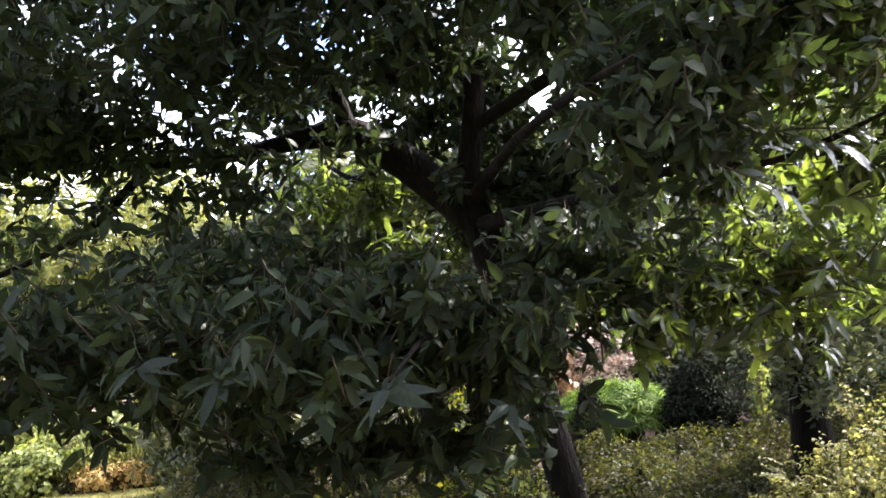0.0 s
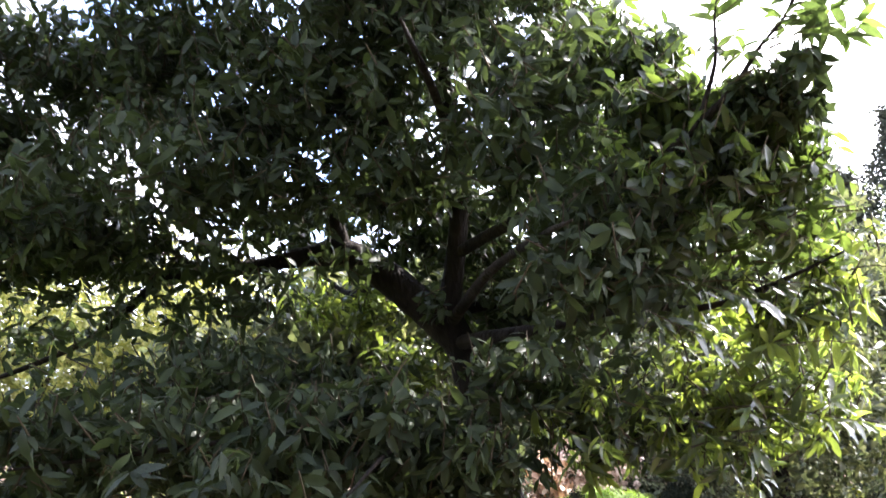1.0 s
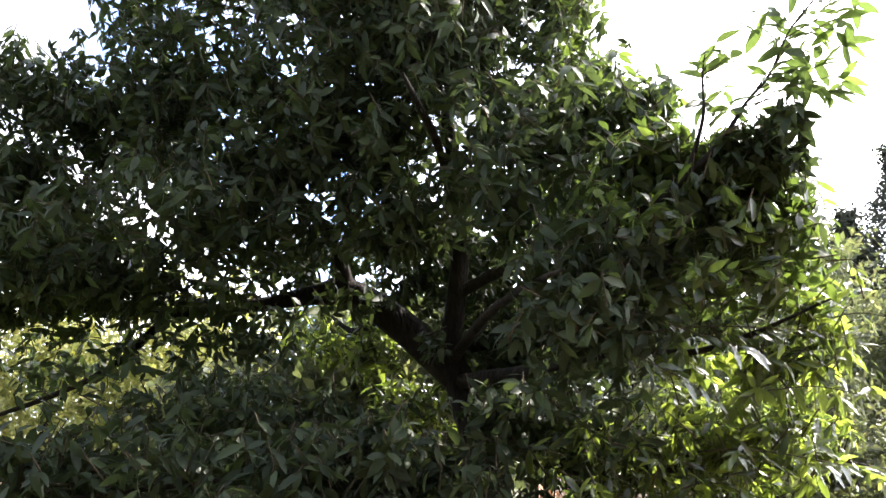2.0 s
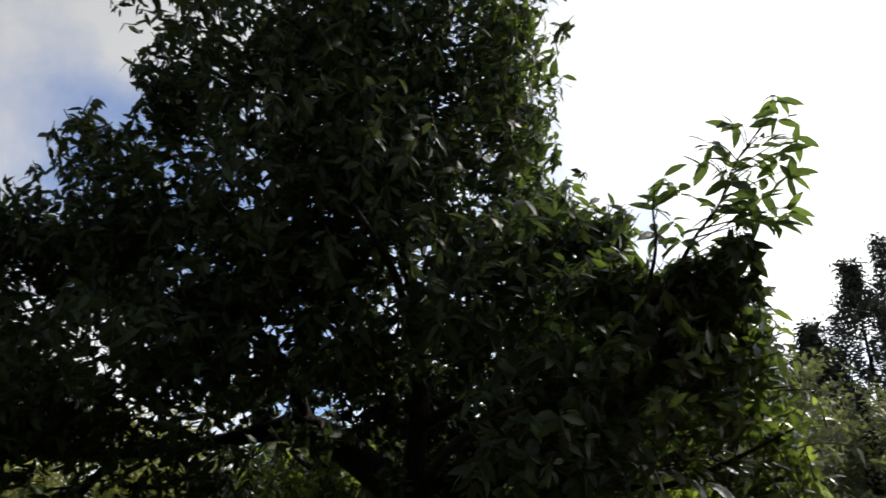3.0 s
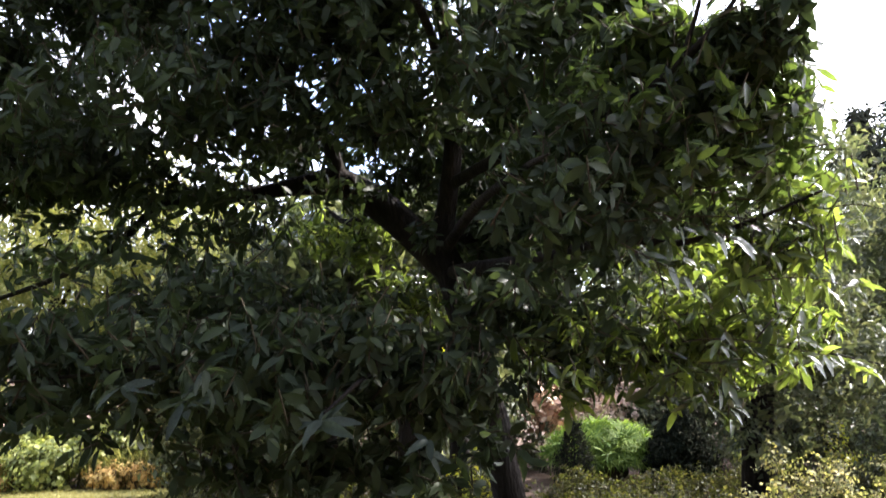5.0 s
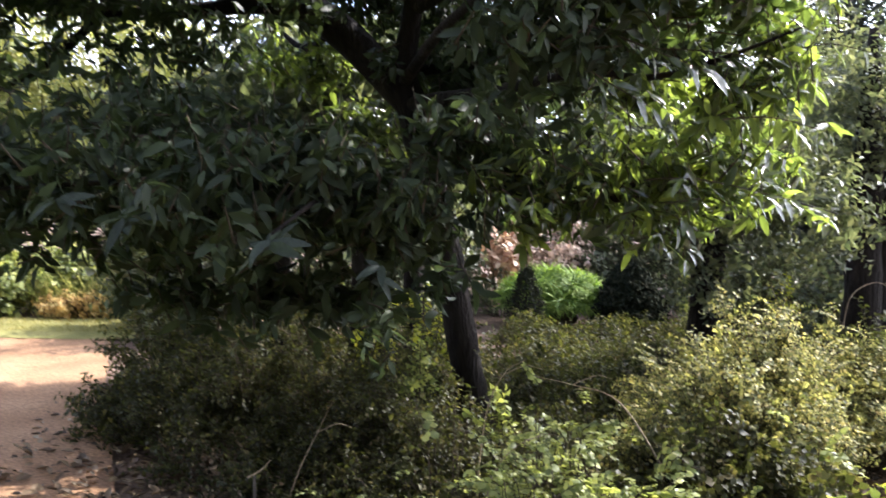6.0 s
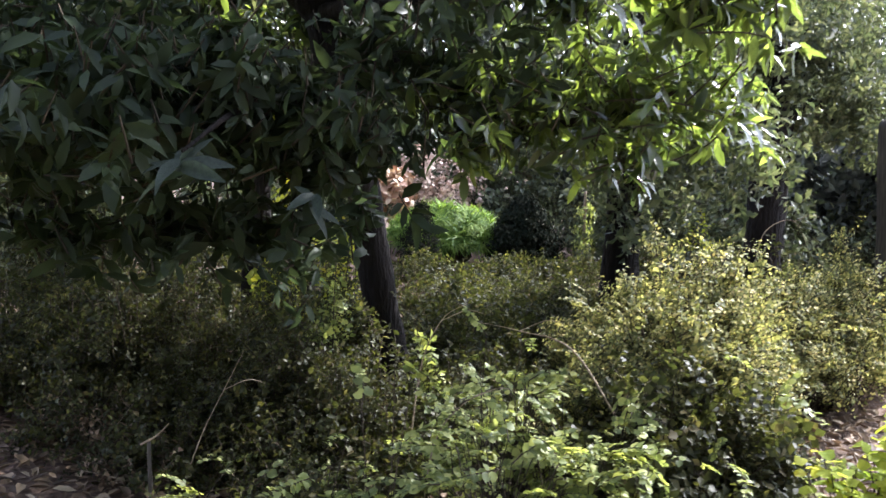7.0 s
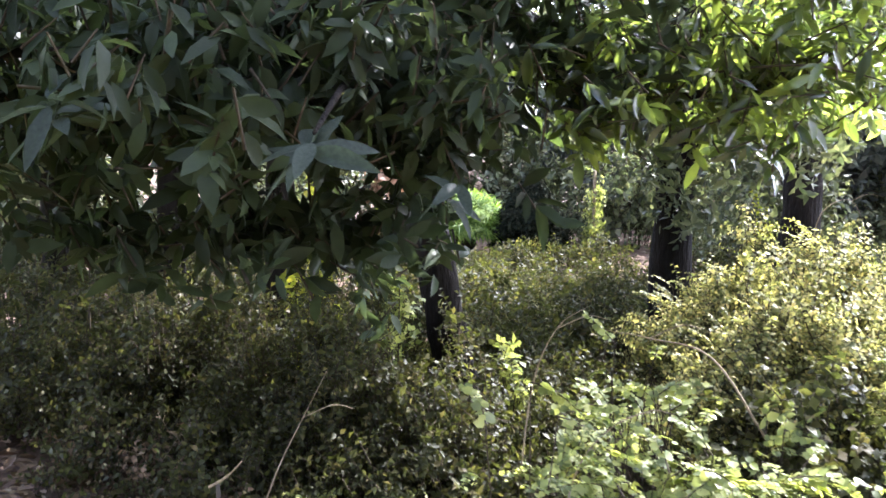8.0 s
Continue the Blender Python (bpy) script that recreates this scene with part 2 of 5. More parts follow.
def array_mesh(name, verts, tris, mats, index=None, smooth=True):
    me = bpy.data.meshes.new(name)
    me.vertices.add(len(verts))
    me.vertices.foreach_set("co", np.ascontiguousarray(verts, dtype=np.float32).ravel())
    me.loops.add(len(tris) * 3)
    me.loops.foreach_set("vertex_index", np.ascontiguousarray(tris, dtype=np.int32).ravel())
    me.polygons.add(len(tris))
    me.polygons.foreach_set("loop_start", np.arange(0, len(tris) * 3, 3, dtype=np.int32))
    for m in mats:
        me.materials.append(m)
    if index is not None:
        me.polygons.foreach_set("material_index", np.ascontiguousarray(index, dtype=np.int32))
    me.polygons.foreach_set("use_smooth", np.full(len(tris), smooth))
    me.update(calc_edges=True)
    me.validate()
    return me


def part(name, data, parent, label="", kind=""):
    """A mesh as one object under a thing or a part. The mesh's places are counted from the parent."""
    return adopt(new(name, data), parent, label, kind)


def broad_leaf(length=1.0, width=0.32, droop=0.22, fold=0.10):
    """A lance-shaped leaf along +y, folded at its midrib and bowed down: (verts, tris)."""
    rows, verts = [(0.34, 0.92), (0.70, 0.84)], [(0, 0, 0)]
    for t, w in rows:
        z = -droop * t * t
        verts += [(-w * width / 2, t, z + fold * w), (0, t, z), (w * width / 2, t, z + fold * w)]
    verts.append((0, 1, -droop))
    tris = [(0, 2, 1), (0, 3, 2), (1, 2, 5), (1, 5, 4), (2, 3, 6), (2, 6, 5), (4, 5, 7), (5, 6, 7)]
    return np.array(verts) * length, np.array(tris)


def fine_leaf(width=0.36, droop=0.22, fold=0.10, twist=0.0):
    """A smooth lance-shaped leaf of length 1 along +y, for leaves that stand alone."""
    verts, rows = [(0, 0, 0)], (0.10, 0.25, 0.42, 0.60, 0.77, 0.91)
    for t in rows:
        w = math.sin(math.pi * t ** 0.85) ** 0.8 * width / 2
        z = -droop * t * t
        lift = fold * 2 * w / width + 0.012 * math.sin(17 * t)
        verts += [(-w, t, z + lift - twist * w), (0, t, z), (w, t, z + lift + twist * w)]
    verts.append((0, 1, -droop))
    tris, last = [(0, 2, 1), (0, 3, 2)], len(verts) - 1
    for i in range(len(rows) - 1):
        a = 1 + 3 * i
        tris += [(a, a + 1, a + 4), (a, a + 4, a + 3), (a + 1, a + 2, a + 5), (a + 1, a + 5, a + 4)]
    tris += [(last - 3, last - 2, last), (last - 2, last - 1, last)]
    return np.array(verts), np.array(tris)


def small_leaf(length=1.0, width=0.6, droop=0.15, fold=0.10):
    verts = [(0, 0, 0), (-width / 2, 0.45, fold), (0, 0.5, -droop * 0.3), (width / 2, 0.45, fold), (0, 1, -droop)]
    return np.array(verts) * length, np.array([(0, 2, 1), (0, 3, 2), (1, 2, 4), (2, 3, 4)])


def round_leaf(length=1.0, width=0.8, droop=0.15, fold=0.08):
    """A blunt rounded leaf along +y, cupped towards its midrib."""
    w = width / 2
    verts = [(0, 0, 0), (-w * 0.85, 0.26, fold), (-w, 0.62, fold - droop * 0.3), (0, 1, -droop), (w, 0.62, fold - droop * 0.3), (w * 0.85, 0.26, fold), (0, 0.48, -droop * 0.2)]
    return np.array(verts) * length, np.array([(0, 6, 1), (1, 6, 2), (2, 6, 3), (3, 6, 4), (4, 6, 5), (5, 6, 0)])


def far_leaf(length=1.0, width=0.6, droop=0.15, fold=0.10):
    verts = [(0, 0, 0), (-width / 2, 0.5, fold), (width / 2, 0.5, fold), (0, 1, -droop)]
    return np.array(verts) * length, np.array([(0, 3, 1), (0, 2, 3)])


def blade(length=1.0, width=0.03, droop=0.5):
    verts = [(-width / 2, 0, 0), (width / 2, 0, 0), (-width / 2, 0.5, -droop * 0.2), (width / 2, 0.5, -droop * 0.2), (0, 1, -droop)]
    return np.array(verts) * length, np.array([(0, 1, 3), (0, 3, 2), (2, 3, 4)])


def turn_matrix(yaw, pitch, roll):
    return np.array(Euler((pitch, roll, yaw), "XYZ").to_matrix())


def join(pieces):
    """Joins (verts, tris, material) pieces into (verts, tris, material index)."""
    vs, ts, ms, at = [], [], [], 0
    for v, t, m in pieces:
        vs.append(v)
        ts.append(t + at)
        ms.append(np.full(len(t), m) if np.isscalar(m) else m)
        at += len(v)
    return np.concatenate(vs), np.concatenate(ts), np.concatenate(ms)


def prism(p, q, r0, r1):
    """A thin three-sided twig from p to q."""
    p, q = np.array(p, float), np.array(q, float)
    d = (q - p) / np.linalg.norm(q - p)
    s = np.cross(d, (0.3, 0.9, 0.2))
    s /= np.linalg.norm(s)
    u = np.cross(d, s)
    ring = [(math.cos(a), math.sin(a)) for a in (0, 2.094, 4.189)]
    v = [p + r0 * (c * s + w * u) for c, w in ring] + [q + r1 * (c * s + w * u) for c, w in ring]
    t = [(0, 1, 4), (0, 4, 3), (1, 2, 5), (1, 5, 4), (2, 0, 3), (2, 3, 5)]
    return np.array(v), np.array(t)


def lance_leaf(length=1.0, width=0.32, droop=0.3, fold=0.10):
    """A long pointed leaf along +y that arches over towards its tip: (verts, tris)."""
    verts = [(0, 0, 0)]
    for t, w in ((0.18, 0.66), (0.48, 1.0), (0.78, 0.66)):
        z, y = -droop * t * t, t * (1 - 0.18 * droop * t)
        verts += [(-w * width / 2, y, z + fold * w), (0, y, z), (w * width / 2, y, z + fold * w)]
    verts.append((0, 1 - 0.18 * droop, -droop))
    tris = [(0, 2, 1), (0, 3, 2), (7, 8, 10), (8, 9, 10)]
    for a in (1, 4):
        tris += [(a, a + 1, a + 4), (a, a + 4, a + 3), (a + 1, a + 2, a + 5), (a + 1, a + 5, a + 4)]
    return np.array(verts) * length, np.array(tris)


def whorl(rng, leaves, length, width, twig, sag=(-1.15, 0.35), tumble=0.7, make=lance_leaf):
    """A loose tuft of hanging leaves round a twig's end; its axis is +z."""
    bend = rng.uniform(-0.03, 0.03, 2)
    out_pieces = [(*prism((bend[0] * -2, bend[1] * -2, -twig), (0, 0, 0.02), 0.005, 0.003), 1)]
    for i in range(leaves):
        back = rng.uniform(0, 1) ** 1.5
        v, t = make(length * rng.uniform(0.6, 1.12), width * rng.uniform(0.85, 1.2), rng.uniform(0.05, 0.6), rng.uniform(0.02, 0.10))
        m = turn_matrix(i * 2.4 + rng.uniform(-0.6, 0.6), rng.uniform(*sag), rng.uniform(-tumble, tumble))
        out_pieces.append((v @ m.T + (0, 0, -0.14 * back), t, 0))
    return join(out_pieces)


def sprig(rng, leaves, stem, length, width, make=small_leaf, level=False):
    """A stem along +z with leaves up both sides."""
    bend = rng.uniform(-0.15, 0.15, 2)
    out_pieces = [] if make is far_leaf and stem > 0.3 else [(*prism((0, 0, 0), (bend[0] * stem, bend[1] * stem, stem), 0.0025, 0.001), 1)]
    for i in range(leaves):
        f = (i + 0.6) / leaves
        v, t = make(length * rng.uniform(0.6, 1.15), width * rng.uniform(0.8, 1.2), rng.uniform(0.0, 0.4), rng.uniform(0.02, 0.15))
        pitch, roll = (rng.uniform(-0.35, 0.35), rng.uniform(-0.35, 0.35)) if level else (rng.uniform(-0.2, 0.9), rng.uniform(-0.6, 0.6))
        m = turn_matrix(i * 2.4 + rng.uniform(-0.5, 0.5), pitch, roll)
        out_pieces.append((v @ m.T + (bend[0] * stem * f, bend[1] * stem * f, stem * f), t, 0))
    return join(out_pieces)


def frames_for(axis, rng):
    """Rotation matrices whose z lies on the axes, with a random turn about them."""
    axis = axis / np.linalg.norm(axis, axis=1, keepdims=True)
    side = np.cross(axis, rng.normal(size=axis.shape))
    side /= np.linalg.norm(side, axis=1, keepdims=True)
    return np.stack([side, np.cross(axis, side), axis], axis=2)


def scatter(kinds, places, axis, scales, rng):
    """Sets copies of the kinds at the places: (verts, tris, material index)."""
    turns, pick, pieces = frames_for(axis, rng), rng.integers(0, len(kinds), len(places)), []
    for k, (v, t, m) in enumerate(kinds):
        use = np.nonzero(pick == k)[0]
        if not len(use):
            continue
        world_v = np.einsum("kij,nj->kni", turns[use] * scales[use, None, None], v) + places[use, None, :]
        tris = t[None] + (np.arange(len(use)) * len(v))[:, None, None]
        pieces.append((world_v.reshape(-1, 3), tris.reshape(-1, 3), np.tile(m, len(use))))
    return join(pieces)


def in_lump(rng, lump, count, shell=0.35, hollow=0.0, gaps=-1.3):
    """Places and outward directions in an ellipsoid, denser towards its skin, with gaps by a slow noise."""
    c, r = np.array(lump[:3]), np.array(lump[3:6])
    got_p, got_d, n = [], [], 0
    while n < count:
        d = rng.normal(size=(count, 3))
        d /= np.linalg.norm(d, axis=1, keepdims=True)
        rad = rng.uniform(hollow, 1, count) ** shell
        p = c + d * r * rad[:, None] * (1 + 0.10 * np.sin(7 * d[:, :1] + 5 * d[:, 2:]) + 0.08 * np.sin(11 * d[:, 1:2]))
        wave = np.sin(3.1 * p[:, 0] + 1.3 * p[:, 2]) + np.sin(2.7 * p[:, 1] - 2.2 * p[:, 2]) + np.sin(4.3 * p[:, 2] + 2.1 * p[:, 0])
        keep = wave + rng.uniform(-1.6, 1.6, count) > gaps
        got_p.append(p[keep])
        got_d.append((d / r)[keep] / np.linalg.norm((d / r)[keep], axis=1, keepdims=True))
        n += keep.sum()
    return np.concatenate(got_p)[:count], np.concatenate(got_d)[:count]


def smooth_line(points, steps=6):
    """Catmull-Rom through (x, y, z, radius) rows."""
    p = [np.array(q, float) for q in points]
    p = [2 * p[0] - p[1], *p, 2 * p[-1] - p[-2]]
    line = []
    for i in range(1, len(p) - 2):
        for k in range(steps):
            t = k / steps
            line.append(0.5 * (2 * p[i] + (p[i + 1] - p[i - 1]) * t + (2 * p[i - 1] - 5 * p[i] + 4 * p[i + 1] - p[i + 2]) * t * t + (3 * p[i] - p[i - 1] - 3 * p[i + 1] + p[i + 2]) * t ** 3))
    line.append(p[-2])
    return np.array(line)


def tube(points, sides=10, steps=6, knobs=0.12, flare=0.0):
    """A tapered, knotty limb: (verts, tris)."""
    line = smooth_line(points, steps)
    n, verts, tris = len(line), [], []
    up = np.array((0.31, 0.52, 0.8))
    for i, row in enumerate(line):
        d = line[min(i + 1, n - 1)][:3] - line[max(i - 1, 0)][:3]
        d /= np.linalg.norm(d)
        s = np.cross(d, up)
        s /= np.linalg.norm(s)
        u = np.cross(d, s)
        for k in range(sides):
            a = 2 * math.pi * k / sides
            q = row[:3] + (math.cos(a) * s + math.sin(a) * u) * row[3]
            lump = 1 + knobs * noise.noise(Vector(q * 6)) + knobs * 0.6 * noise.noise(Vector(q * 17))
            if flare and row[2] < 0.35:
                lump += flare * (1 - max(row[2], 0) / 0.35) ** 2 * (0.6 + 0.4 * math.cos(3 * a))
            verts.append(row[:3] + (q - row[:3]) * lump)
    for i in range(n - 1):
        for k in range(sides):
            a, b = i * sides + k, i * sides + (k + 1) % sides
            tris += [(a, b, b + sides), (a, b + sides, a + sides)]
    tip = len(verts)
    verts.append(line[-1][:3])
    tris += [((n - 1) * sides + k, (n - 1) * sides + (k + 1) % sides, tip) for k in range(sides)]
    return np.array(verts), np.array(tris)


def limb(name, points, parent, label="", mat=None, sides=10, flare=0.0, knobs=0.12):
    o = np.array(parent.matrix_basis.translation)
    v, t = tube(points, sides, 6, knobs, flare)
    return part(name, array_mesh(name, v - o, t, [mat or MAT_BARK]), parent, label)


def foliage(name, kinds, lumps, parent, mats, rng, scale=(0.8, 1.2), lift=0.4, wild=0.6, shell=0.35, hollow=0.0, label="", floor=None, gaps=-1.3):
    """The leaves of a plant, in lumps of (x, y, z, rx, ry, rz, count), as one mesh."""
    places, axes = [], []
    for lump in lumps:
        p, d = in_lump(rng, lump, int(lump[6]), shell, hollow, gaps)
        places.append(p)
        axes.append(d)
    p, d = np.concatenate(places), np.concatenate(axes)
    if floor is not None:
        keep = p[:, 2] > floor
        p, d = p[keep], d[keep]
    d = d + np.array((0, 0, lift)) + wild * rng.normal(size=d.shape)
    s = rng.uniform(*scale, len(p))
    v, t, m = scatter(kinds, p, d, s, rng)
    return part(name, array_mesh(name, v - np.array(parent.matrix_basis.translation), t, mats, m), parent, label, "stuff")


def stems(rng, base, lumps, count, radius, mat_parent, name="stem_tangle", mat=None):
    """Thin woody stems from the ground into a shrub's lumps, one mesh."""
    pieces = []
    for _ in range(count):
        lump = lumps[rng.integers(len(lumps))]
        c, r = np.array(lump[:3]), np.array(lump[3:6])
        d = rng.normal(size=3)
        end = c + r * d / np.linalg.norm(d) * rng.uniform(0.4, 1.05)
        end[2] = max(end[2], 0.12)
        start = np.array((c[0] + (base[0] - c[0]) * 0.4 + rng.uniform(-0.15, 0.15), c[1] + (base[1] - c[1]) * 0.4 + rng.uniform(-0.15, 0.15), -0.02))
        mid = (start + end) / 2 + rng.normal(size=3) * 0.06
        mid[2] += 0.08
        v, t = tube([(*start, radius), (*mid, radius * 0.7), (*end, radius * 0.25)], 5, 4, 0.05)
        pieces.append((v, t, 0))
    v, t, _ = join(pieces)
    return part(name, array_mesh(name, v - np.array(mat_parent.matrix_basis.translation), t, [mat or MAT_TWIG]), mat_parent, "", "stuff")


def scrub(name, x, y, spread, height, shoots, per, kinds, mats, label, category, group, seed, scale=(0.7, 1.2), low=0.25, droop=0.15, wild=0.6, loose=0.02, shortest=0.35):
    """An untidy shrub: many arching shoots of uneven height out of the ground, sprigs along each."""
    rng = np.random.default_rng(seed)
    s = thing(name, x, y, 0, label, category, group)
    places, axes, pieces = [], [], []
    for _ in range(shoots):
        a, r = rng.uniform(0, 2 * math.pi), rng.uniform(0, 1) ** 0.6
        out_x, out_y = math.cos(a) * r * spread[0], math.sin(a) * r * spread[1]
        top = height * (1.05 - 0.45 * r * r) * rng.uniform(shortest, 1.15) * (1.35 if rng.uniform() < 0.07 else 1) * (1 + 0.55 * noise.noise(Vector(((x + out_x) * 3.2, (y + out_y) * 3.2, seed))))
        start = np.array((x + out_x * 0.45, y + out_y * 0.45, -0.03))
        end = np.array((x + out_x, y + out_y, top))
        mid = (start + end) / 2 + np.array((*(rng.normal(size=2) * 0.05), 0.10 * height))
        f = np.linspace(0, 1, 6)[:, None]
        line = (1 - f) ** 2 * start + 2 * f * (1 - f) * mid + f * f * end
        line[:, 2] -= droop * height * (f[:, 0] ** 3) * r
        for k in range(0, 5):
            pieces.append((*prism(line[k], line[k + 1], 0.006 * (1 - k / 6), 0.006 * (1 - (k + 1) / 6)), 0))
        g = rng.uniform(low, 1, per) ** 0.7 * 4.999
        k = g.astype(int)
        w = (g - k)[:, None]
        places.append(line[k] * (1 - w) + line[k + 1] * w + rng.normal(size=(per, 3)) * loose)
        run = line[k + 1] - line[k]
        axes.append(run / np.linalg.norm(run, axis=1, keepdims=True) * 0.6 + rng.normal(size=(per, 3)) * wild)
    p, d = np.concatenate(places), np.concatenate(axes)
    keep = p[:, 2] > 0.03
    v, t, m = scatter(kinds, p[keep], d[keep], rng.uniform(*scale, keep.sum()), rng)
    o = np.array((x, y, 0))
    part("foliage", array_mesh("foliage", v - o, t, mats, m), s, "", "stuff")
    v, t, _ = join(pieces)
    part("stem_tangle", array_mesh("stem_tangle", v - o, t, [mats[1]]), s, "", "stuff")
    return s


def trail(rng, pairs, length, leaf, width, rise=0.3, sag=0.5):
    """An arching shoot along +y with leaves in level pairs, smaller to its tip."""
    f = np.linspace(0, 1, 6)
    side = rng.uniform(-0.25, 0.25)
    line = np.column_stack([side * length * f * f, length * f, length * (rise * f - sag * f * f)])
    pieces = [(*prism(line[k], line[k + 1], 0.003 * (1 - k / 7), 0.003 * (1 - (k + 1) / 7)), 1) for k in range(5)]
    for i in range(pairs):
        g = 0.15 + 0.85 * (i + rng.uniform(0, 0.6)) / pairs
        at = np.array([np.interp(g, f, line[:, k]) for k in range(3)])
        for way in (-1, 1):
            if rng.uniform() < 0.12:
                continue
            v, t = round_leaf(leaf * rng.uniform(0.5, 1.25) * (1.15 - 0.45 * g), width * rng.uniform(0.85, 1.15), rng.uniform(0.05, 0.4), rng.uniform(0.02, 0.12))
            m = turn_matrix(way * rng.uniform(-1.5, -0.7), rng.uniform(-0.45, 0.35), rng.uniform(-0.4, 0.4))
            pieces.append((v @ m.T + at, t, 0))
    return join(pieces)


def bush(name, x, y, spread, height, shoots, kinds, mats, label, category, group, seed, scale=(0.7, 1.2), low=0.45, tilt=0.3, rough=0.5):
    """A mound of arching leafy shoots in uneven layers, each on a stem from the ground."""
    s = thing(name, x, y, 0, label, category, group)
    return trails_on(s, x, y, spread, height, shoots, kinds, mats, seed, scale, low, tilt, rough)


def trails_on(s, x, y, spread, height, shoots, kinds, mats, seed, scale, low, tilt, rough):
    """Sets arching leafy shoots on a shrub, as one mesh of leaves and one of stems."""
    rng = np.random.default_rng(seed)
    places, turns, pieces = [], [], []
    while len(places) < shoots:
        a, r = rng.uniform(0, 2 * math.pi), rng.uniform(0, 1) ** 0.55
        px_, py_ = x + math.cos(a) * r * spread[0], y + math.sin(a) * r * spread[1]
        lumpy = noise.noise(Vector((px_ * 5.5, py_ * 5.5, seed * 0.37)))
        if lumpy < rng.uniform(-0.5, 0.05):
            continue
        top = height * (1 - 0.5 * r * r) * (1 + rough * lumpy)
        z = top * (low + (1 - low) * rng.uniform(0, 1) ** 0.45) * (1.35 if rng.uniform() < 0.09 else 1)
        end = np.array((px_, py_, max(z, 0.05)))
        start = np.array((x + (px_ - x) * 0.4, y + (py_ - y) * 0.4, -0.03))
        mid = (start + end) / 2 + np.array((*(rng.normal(size=2) * 0.05), 0.06 * height))
        for p, q, r0, r1 in ((start, mid, 0.0035, 0.003), (mid, end, 0.003, 0.002)):
            pieces.append((*prism(p, q, r0, r1), 0))
        yaw = a - math.pi / 2 + rng.normal() * 0.9
        places.append(end)
        turns.append(turn_matrix(yaw, tilt + 0.35 * rng.normal(), 0.35 * rng.normal()))
    places, turns = np.array(places), np.array(turns)
    scales, pick, leaves = rng.uniform(*scale, shoots), rng.integers(0, len(kinds), shoots), []
    for k, (v, t, m) in enumerate(kinds):
        use = np.nonzero(pick == k)[0]
        if len(use):
            w = np.einsum("kij,nj->kni", turns[use] * scales[use, None, None], v) + places[use, None, :]
            tris = t[None] + (np.arange(len(use)) * len(v))[:, None, None]
            leaves.append((w.reshape(-1, 3), tris.reshape(-1, 3), np.tile(m, len(use))))
    v, t, m = join(leaves)
    o = np.array((x, y, 0))
    part("foliage", array_mesh("foliage", v - o, t, mats, m), s, "", "stuff")
    v, t, _ = join(pieces)
    part("stem_tangle", array_mesh("stem_tangle", v - o, t, [mats[1]]), s, "", "stuff")
    return s


def lobed_leaf(width=0.95, droop=0.3, fold=0.06):
    """A broad rounded leaf of length 1 along +y with a wavy edge."""
    rim = 14
    verts = [(0, 0, 0), (0, 0.5, -droop * 0.2)]
    for i in range(1, rim):
        a = 2 * math.pi * i / rim
        wave = 1 + 0.10 * math.cos(5 * a)
        x, y = -0.5 * width * math.sin(a) * wave, 0.5 - 0.5 * math.cos(a) * wave
        verts.append((x, y, fold * abs(x) * 4 - droop * y * y + 0.02 * math.sin(3 * a)))
    loop = [0] + list(range(2, rim + 1))
    tris = [(1, loop[(i + 1) % rim], loop[i]) for i in range(rim)]
    return np.array(verts), np.array(tris)


def leafy_plant(name, x, y, height, stalks, leaves, leaf, spread, mat, label, category, group, seed, low=0.35):
    """A small plant whose large leaves are set one by one on a few stems."""
    rng = np.random.default_rng(seed)
    s = thing(name, x, y, 0, label, category, group)
    meshes = []
    for _ in range(3):
        v, t = lobed_leaf(rng.uniform(0.85, 1.05), rng.uniform(0.1, 0.45), rng.uniform(0.02, 0.1))
        meshes.append(array_mesh("leaf", v, t, [mat]))
    for _ in range(stalks):
        a, out_r, top = rng.uniform(0, 2 * math.pi), spread * rng.uniform(0.3, 1), height * rng.uniform(0.6, 1.05)
        start, end = np.array((x, y, -0.02)), np.array((x + math.cos(a) * out_r, y + math.sin(a) * out_r * 0.8, top))
        mid = (start + end) / 2 + np.array((0, 0, 0.12 * height))
        st = limb("stem", [(*start, 0.004), (*mid, 0.003), (*end, 0.002)], s, "", MAT_TWIG, 5)
        for k in range(leaves):
            f = low + (1 - low) * (k + rng.uniform(0, 0.7)) / leaves
            p = (1 - f) ** 2 * start + 2 * f * (1 - f) * mid + f * f * end
            ob = new("leaf", meshes[int(rng.integers(3))])
            ob.parent = st
            ob.matrix_local = pose(p[0] - x, p[1] - y, p[2], rng.uniform(-35, 30), rng.uniform(-30, 30), k * 137.5 + rng.uniform(-30, 30)) @ Matrix.Scale(leaf * rng.uniform(0.6, 1.2), 4)
    return s


# ---- ground ----
def ground_height(x, y):
    return 0.025 * noise.noise(Vector((x * 0.7, y * 0.7, 0))) + 0.012 * noise.noise(Vector((x * 2.3, y * 2.3, 4)))


